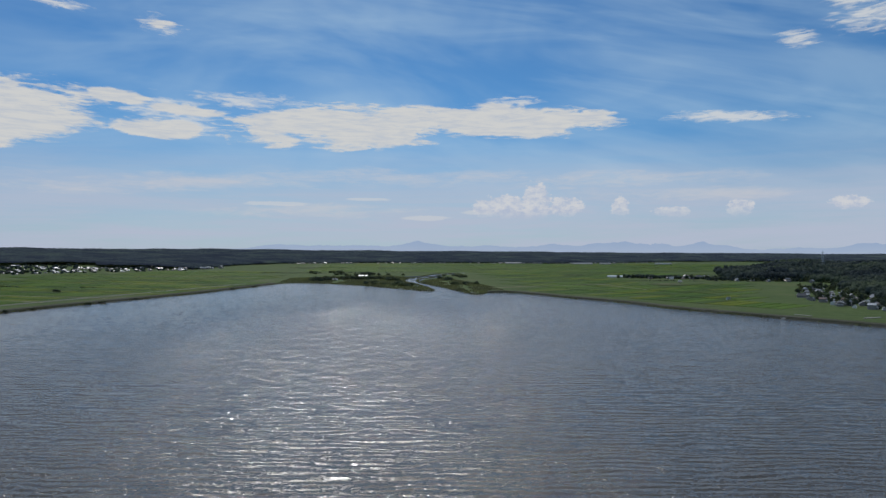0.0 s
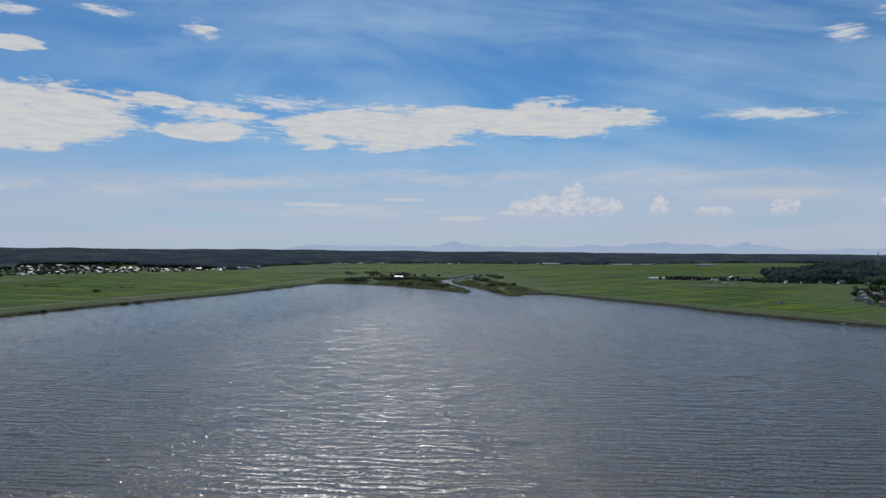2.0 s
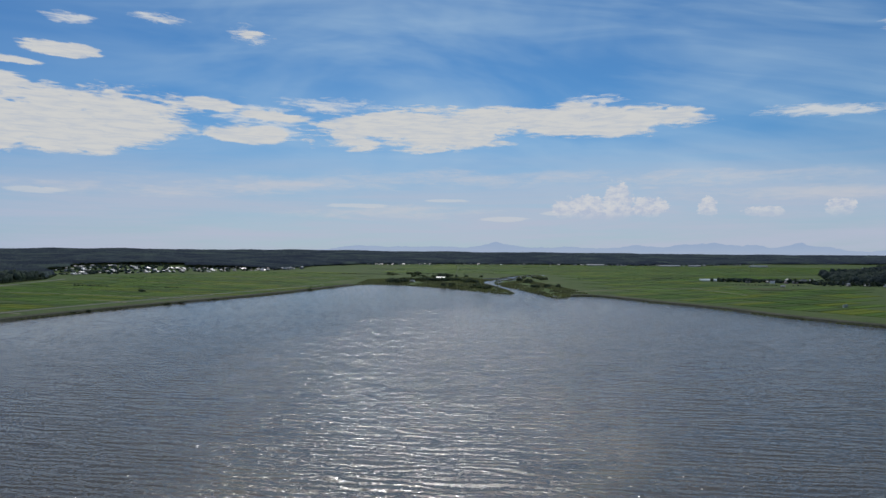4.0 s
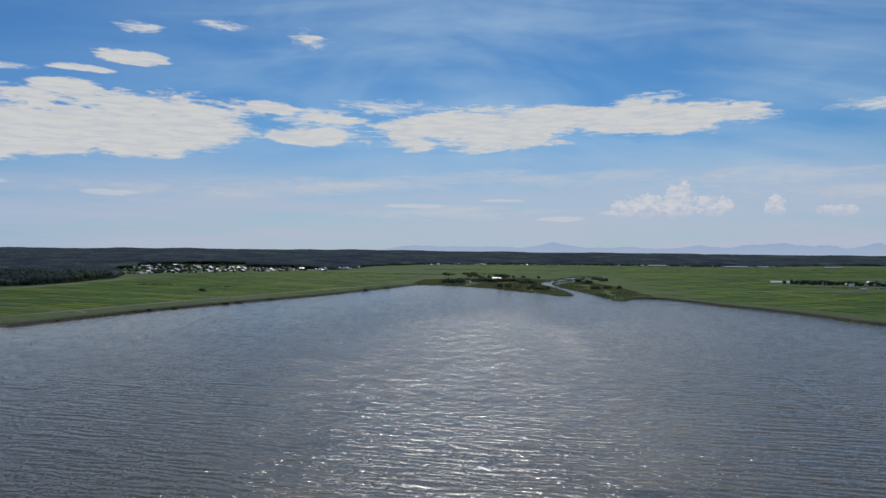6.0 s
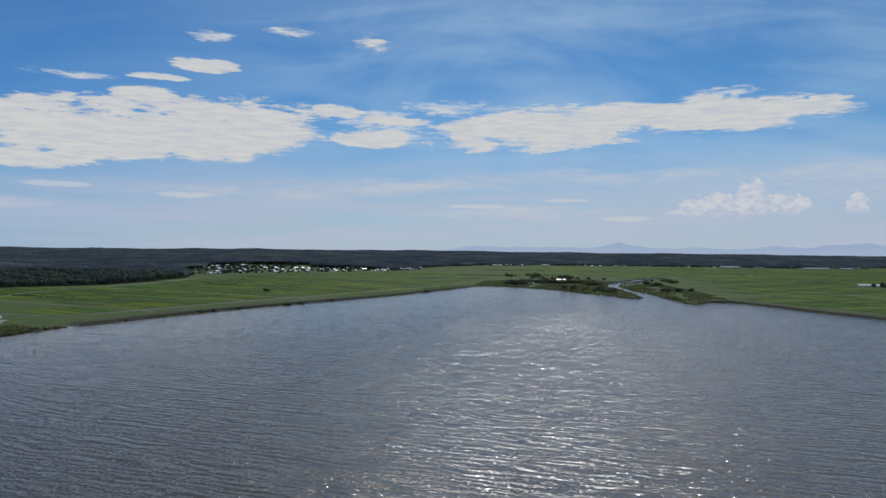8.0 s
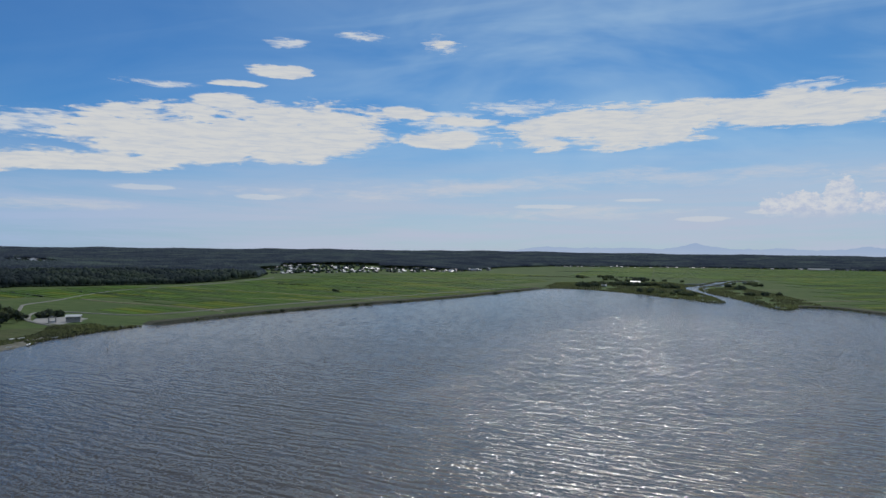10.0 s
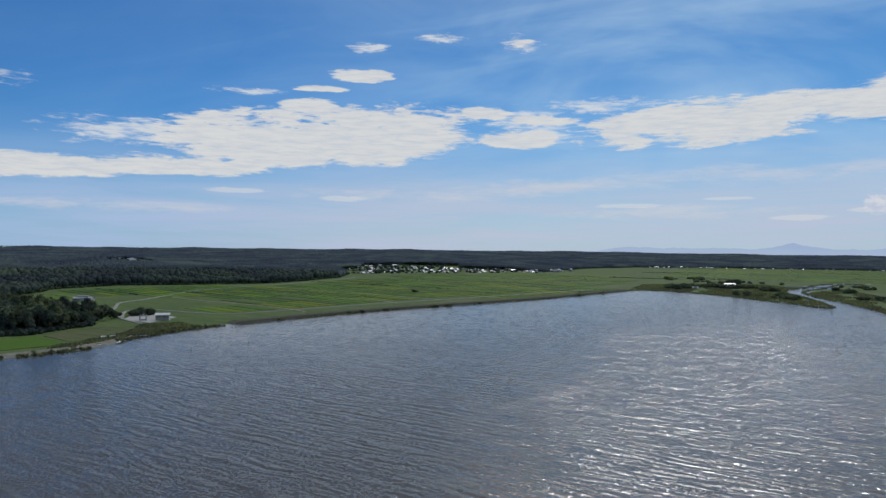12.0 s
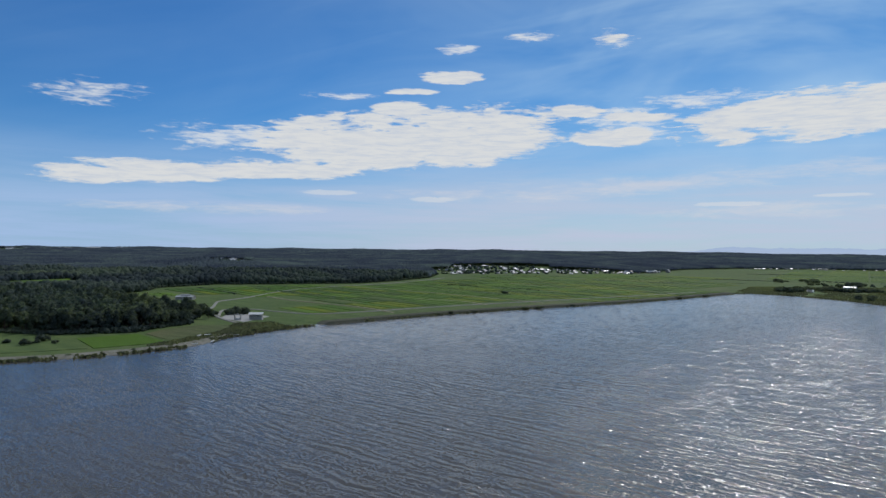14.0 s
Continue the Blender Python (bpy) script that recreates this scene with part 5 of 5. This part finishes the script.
def build_reeds():
    """Reeds in the shallow edge and over the marsh, as leaning tufts."""
    rng = np.random.RandomState(9)
    line = curve_points(SHORE, 0.9, closed=True)
    line = line[(line[:, 1] > 150) & (line[:, 1] < 1480)]
    pts = np.concatenate([line + rng.normal(size=line.shape) * 0.8, line + rng.normal(size=line.shape) * 1.6])
    tall = np.concatenate([np.full(len(line), 1.5), np.full(len(line), 1.2)])
    tall *= np.where((pts[:, 1] > 425) & ((pts[:, 0] < -250) | (pts[:, 0] > 90)), 0.75, 1.0)
    # dense and sparse stretches
    keep = ripple(pts, 60, 12) + 0.5 * ripple(pts, 17, 13) > np.where((pts[:, 1] > 425) & ((pts[:, 0] < -250) | (pts[:, 0] > 90)), -0.12, np.where(pts[:, 1] < 372, -0.25, -0.4))
    pts, tall = pts[keep], tall[keep]
    spit = np.array([(-262, 1030), (-200, 1040), (-110, 974), (-50, 897), (-14, 868), (-26, 941), (-62, 1085), (-72, 1160), (-60, 1230), (-110, 1330), (-280, 1200)], float)
    east = np.array([(-40, 1095), (-20, 1015), (5, 940), (28, 850), (48, 806), (56, 834), (86, 840), (75, 940), (40, 1100), (0, 1250)], float)
    south = np.array([(-375, 300), (-392, 345), (-396, 400), (-430, 410), (-440, 385), (-410, 355), (-385, 290)], float)
    for ring, step in ((spit, 3.2), (east, 3.2), (south, 2.0)):
        q = scatter((ring[:, 0].min(), ring[:, 0].max(), ring[:, 1].min(), ring[:, 1].max()), step, 5)
        q = q[inside(q, ring) & ~inside(q, SHORE[::2])]
        q = q[ripple(q, 70, 6) > -0.5]
        pts, tall = np.concatenate([pts, q]), np.concatenate([tall, np.full(len(q), 1.2)])
    n = len(pts)
    wet = inside(pts, SHORE)
    base = np.where(wet | (seg_dist(pts, SHORE, True) < 2.5), -0.2, 0.7)
    verts, tris = [], []
    for k in range(4):
        a = rng.rand(n) * 6.28
        h = tall * (0.7 + 0.6 * rng.rand(n))
        w = 0.45 + 0.5 * rng.rand(n)
        ox, oy = (rng.rand(n) - 0.5) * 1.2, (rng.rand(n) - 0.5) * 1.2
        lx, ly = (rng.rand(n) - 0.5) * 0.7, (rng.rand(n) - 0.5) * 0.7
        x, y = pts[:, 0] + ox, pts[:, 1] + oy
        v = np.stack([np.stack([x - np.cos(a) * w, y - np.sin(a) * w, base], 1), np.stack([x + np.cos(a) * w, y + np.sin(a) * w, base], 1),
                      np.stack([x + np.cos(a) * w * 0.5 + lx, y + np.sin(a) * w * 0.5 + ly, base + h], 1),
                      np.stack([x - np.cos(a) * w * 0.6 + lx, y - np.sin(a) * w * 0.6 + ly, base + h * 0.85], 1)], 1)
        i = (np.arange(n) * 4 + k * n * 4)[:, None]
        verts.append(v.reshape(-1, 3))
        tris += [i + (0, 1, 2), i + (0, 2, 3)]
    tagged(new("reeds", tri_mesh("reeds", np.concatenate(verts), np.concatenate(tris), M_REED)), "olive reeds fringing the lake and the river mouth", "reeds", kind="stuff")


build_reeds()


# ---------------------------------------------------------------- small things
def boat(x, y, z, turn, label):
    """An open skiff, 5 m long."""
    bm = bmesh.new()
    rings = []
    for u, w, keel, top in ((-2.5, 0.62, 0.0, 0.62), (-1.0, 0.80, -0.05, 0.60), (0.8, 0.74, -0.03, 0.66), (2.0, 0.40, 0.12, 0.80), (2.6, 0.05, 0.5, 0.95)):
        rings.append([bm.verts.new(c) for c in ((u, -w, top), (u, -w * 0.8, keel + 0.12), (u, 0, keel), (u, w * 0.8, keel + 0.12), (u, w, top), (u, w * 0.86, top - 0.02), (u, 0, keel + 0.16), (u, -w * 0.86, top - 0.02))])
    for a, b in zip(rings, rings[1:]):
        for i in range(8):
            j = (i + 1) % 8
            bm.faces.new((a[i], a[j], b[j], b[i]))
    bm.faces.new(rings[0])
    bm.faces.new(rings[-1][::-1])
    bmesh.ops.recalc_face_normals(bm, faces=bm.faces)
    ob = empty("boat", pose(x, y, z, 0, 0, turn) @ Matrix.Scale(0.75, 4), label, "boat", "skiffs")
    part("hull", bm, M_WHITE, ob)
    for u in (-1.3, 0.4):
        part("thwart", boxed(u, u + 0.28, -0.68, 0.68, 0.40, 0.46), M_DARK, ob)
    part("engine", boxed(-2.75, -2.45, -0.18, 0.18, 0.3, 1.05, bevel=0.05), M_STEEL, ob)


for x, y, z, turn in ((-374, 314, 0.5, 40), (-397, 331, 1.6, 100), (-396, 336, 1.6, 80), (-389, 352, 0.5, 60), (-398.5, 447, 0.6, 70), (-376, 327, 0.4, 120), (278, 529, 0.3, -50)):
    boat(x, y, z, turn, "small white open skiff drawn up at the shore")


def stakes(x, y, gap):
    """Mooring stakes standing in the water."""
    ob = empty("mooring_stakes", pose(x, y, 0, 0, 0, 30), "dark wooden fishing stakes standing in the water", "stakes", "fishing stakes")
    for i, (dx, h, lean) in enumerate(((0.0, 1.5, 4), (gap, 1.2, -5))):
        bm = bmesh.new()
        bmesh.ops.create_cone(bm, cap_ends=True, segments=8, radius1=0.12, radius2=0.09, depth=h + 2.5, matrix=pose(dx, 0, h / 2 - 1.25, 0, lean, 0))
        part("stake", bm, M_DARK, ob)
    part("net_float", boxed(-0.2, 0.25, -0.16, 0.16, 0.7, 1.0, bevel=0.08), M_DARK, ob)


for x, y, gap in ((-291, 508, 1.9), (-313, 367, 0.5), (-322, 334, 0.5), (-330, 660, 0.8)):
    stakes(x, y, gap)


def jetty(x, y, turn, length, label):
    ob = empty("jetty", pose(x, y, 0.0, 0, 0, turn), label, "jetty", "landing stages")
    part("deck", boxed(-length / 2, length / 2, -1.4, 1.4, 1.3, 1.6, bevel=0.05), M_CONCRETE, ob)
    for i in range(4):
        part("pile", boxed(-length / 2 + 0.5 + i * (length - 1) / 3 - 0.2, -length / 2 + 0.5 + i * (length - 1) / 3 + 0.2, -0.9, 0.9, -2.0, 1.3), M_CONCRETE, ob)


jetty(303, 545, -52, 14, "pale concrete landing stage on the bank")
jetty(350, 528, 20, 18, "pale concrete slab landing on the bank")


def pylon(x, y):
    """A lattice power pylon."""
    ob = empty("power_pylon", on_ground(x, y, 25, 0.5), "grey lattice power pylon on the wooded hill", "pylon")

    def bar(name, a, b, r):
        a, b = Vector(a), Vector(b)
        bm = bmesh.new()
        m = Matrix.Translation((a + b) / 2) @ (b - a).to_track_quat("Z", "Y").to_matrix().to_4x4()
        bmesh.ops.create_cone(bm, cap_ends=True, segments=4, radius1=r, radius2=r, depth=(b - a).length, matrix=m)
        part(name, bm, M_STEEL, ob)

    for sx, sy in ((-1, -1), (1, -1), (1, 1), (-1, 1)):
        bar("leg", (sx * 3.2, sy * 3.2, 0), (sx * 0.5, sy * 0.5, 38), 0.16)
    for i in range(5):
        z0, z1 = i * 7.2, (i + 1) * 7.2
        w0, w1 = 3.2 - 2.7 * z0 / 38, 3.2 - 2.7 * z1 / 38
        bar("brace", (-w0, -w0, z0), (w1, -w1, z1), 0.09)
        bar("brace", (w0, -w0, z0), (-w1, -w1, z1), 0.09)
        bar("brace", (-w0, w0, z0), (w1, w1, z1), 0.09)
    for z, w in ((26, 5.5), (31, 6.5), (36, 4.5)):
        bar("crossarm", (-w, 0, z), (w, 0, z), 0.18)


pylon(760, 1300)


def bridge():
    """A low farm bridge over the river."""
    ob = empty("bridge", pose(-41, 1248, 0.0, 0, 0, 26), "low grey concrete farm bridge over the river", "bridge")
    part("deck", boxed(-34, 34, -2.2, 2.2, 2.0, 2.5, bevel=0.08), M_CONCRETE, ob)
    for x in (-20, -7, 7, 20):
        part("pier", boxed(x - 0.5, x + 0.5, -1.8, 1.8, -3.0, 2.0, bevel=0.1), M_CONCRETE, ob)
    for y in (-2.1, 2.1):
        part("parapet", boxed(-34, 34, y - 0.12, y + 0.12, 2.5, 3.3), M_CONCRETE, ob)


bridge()
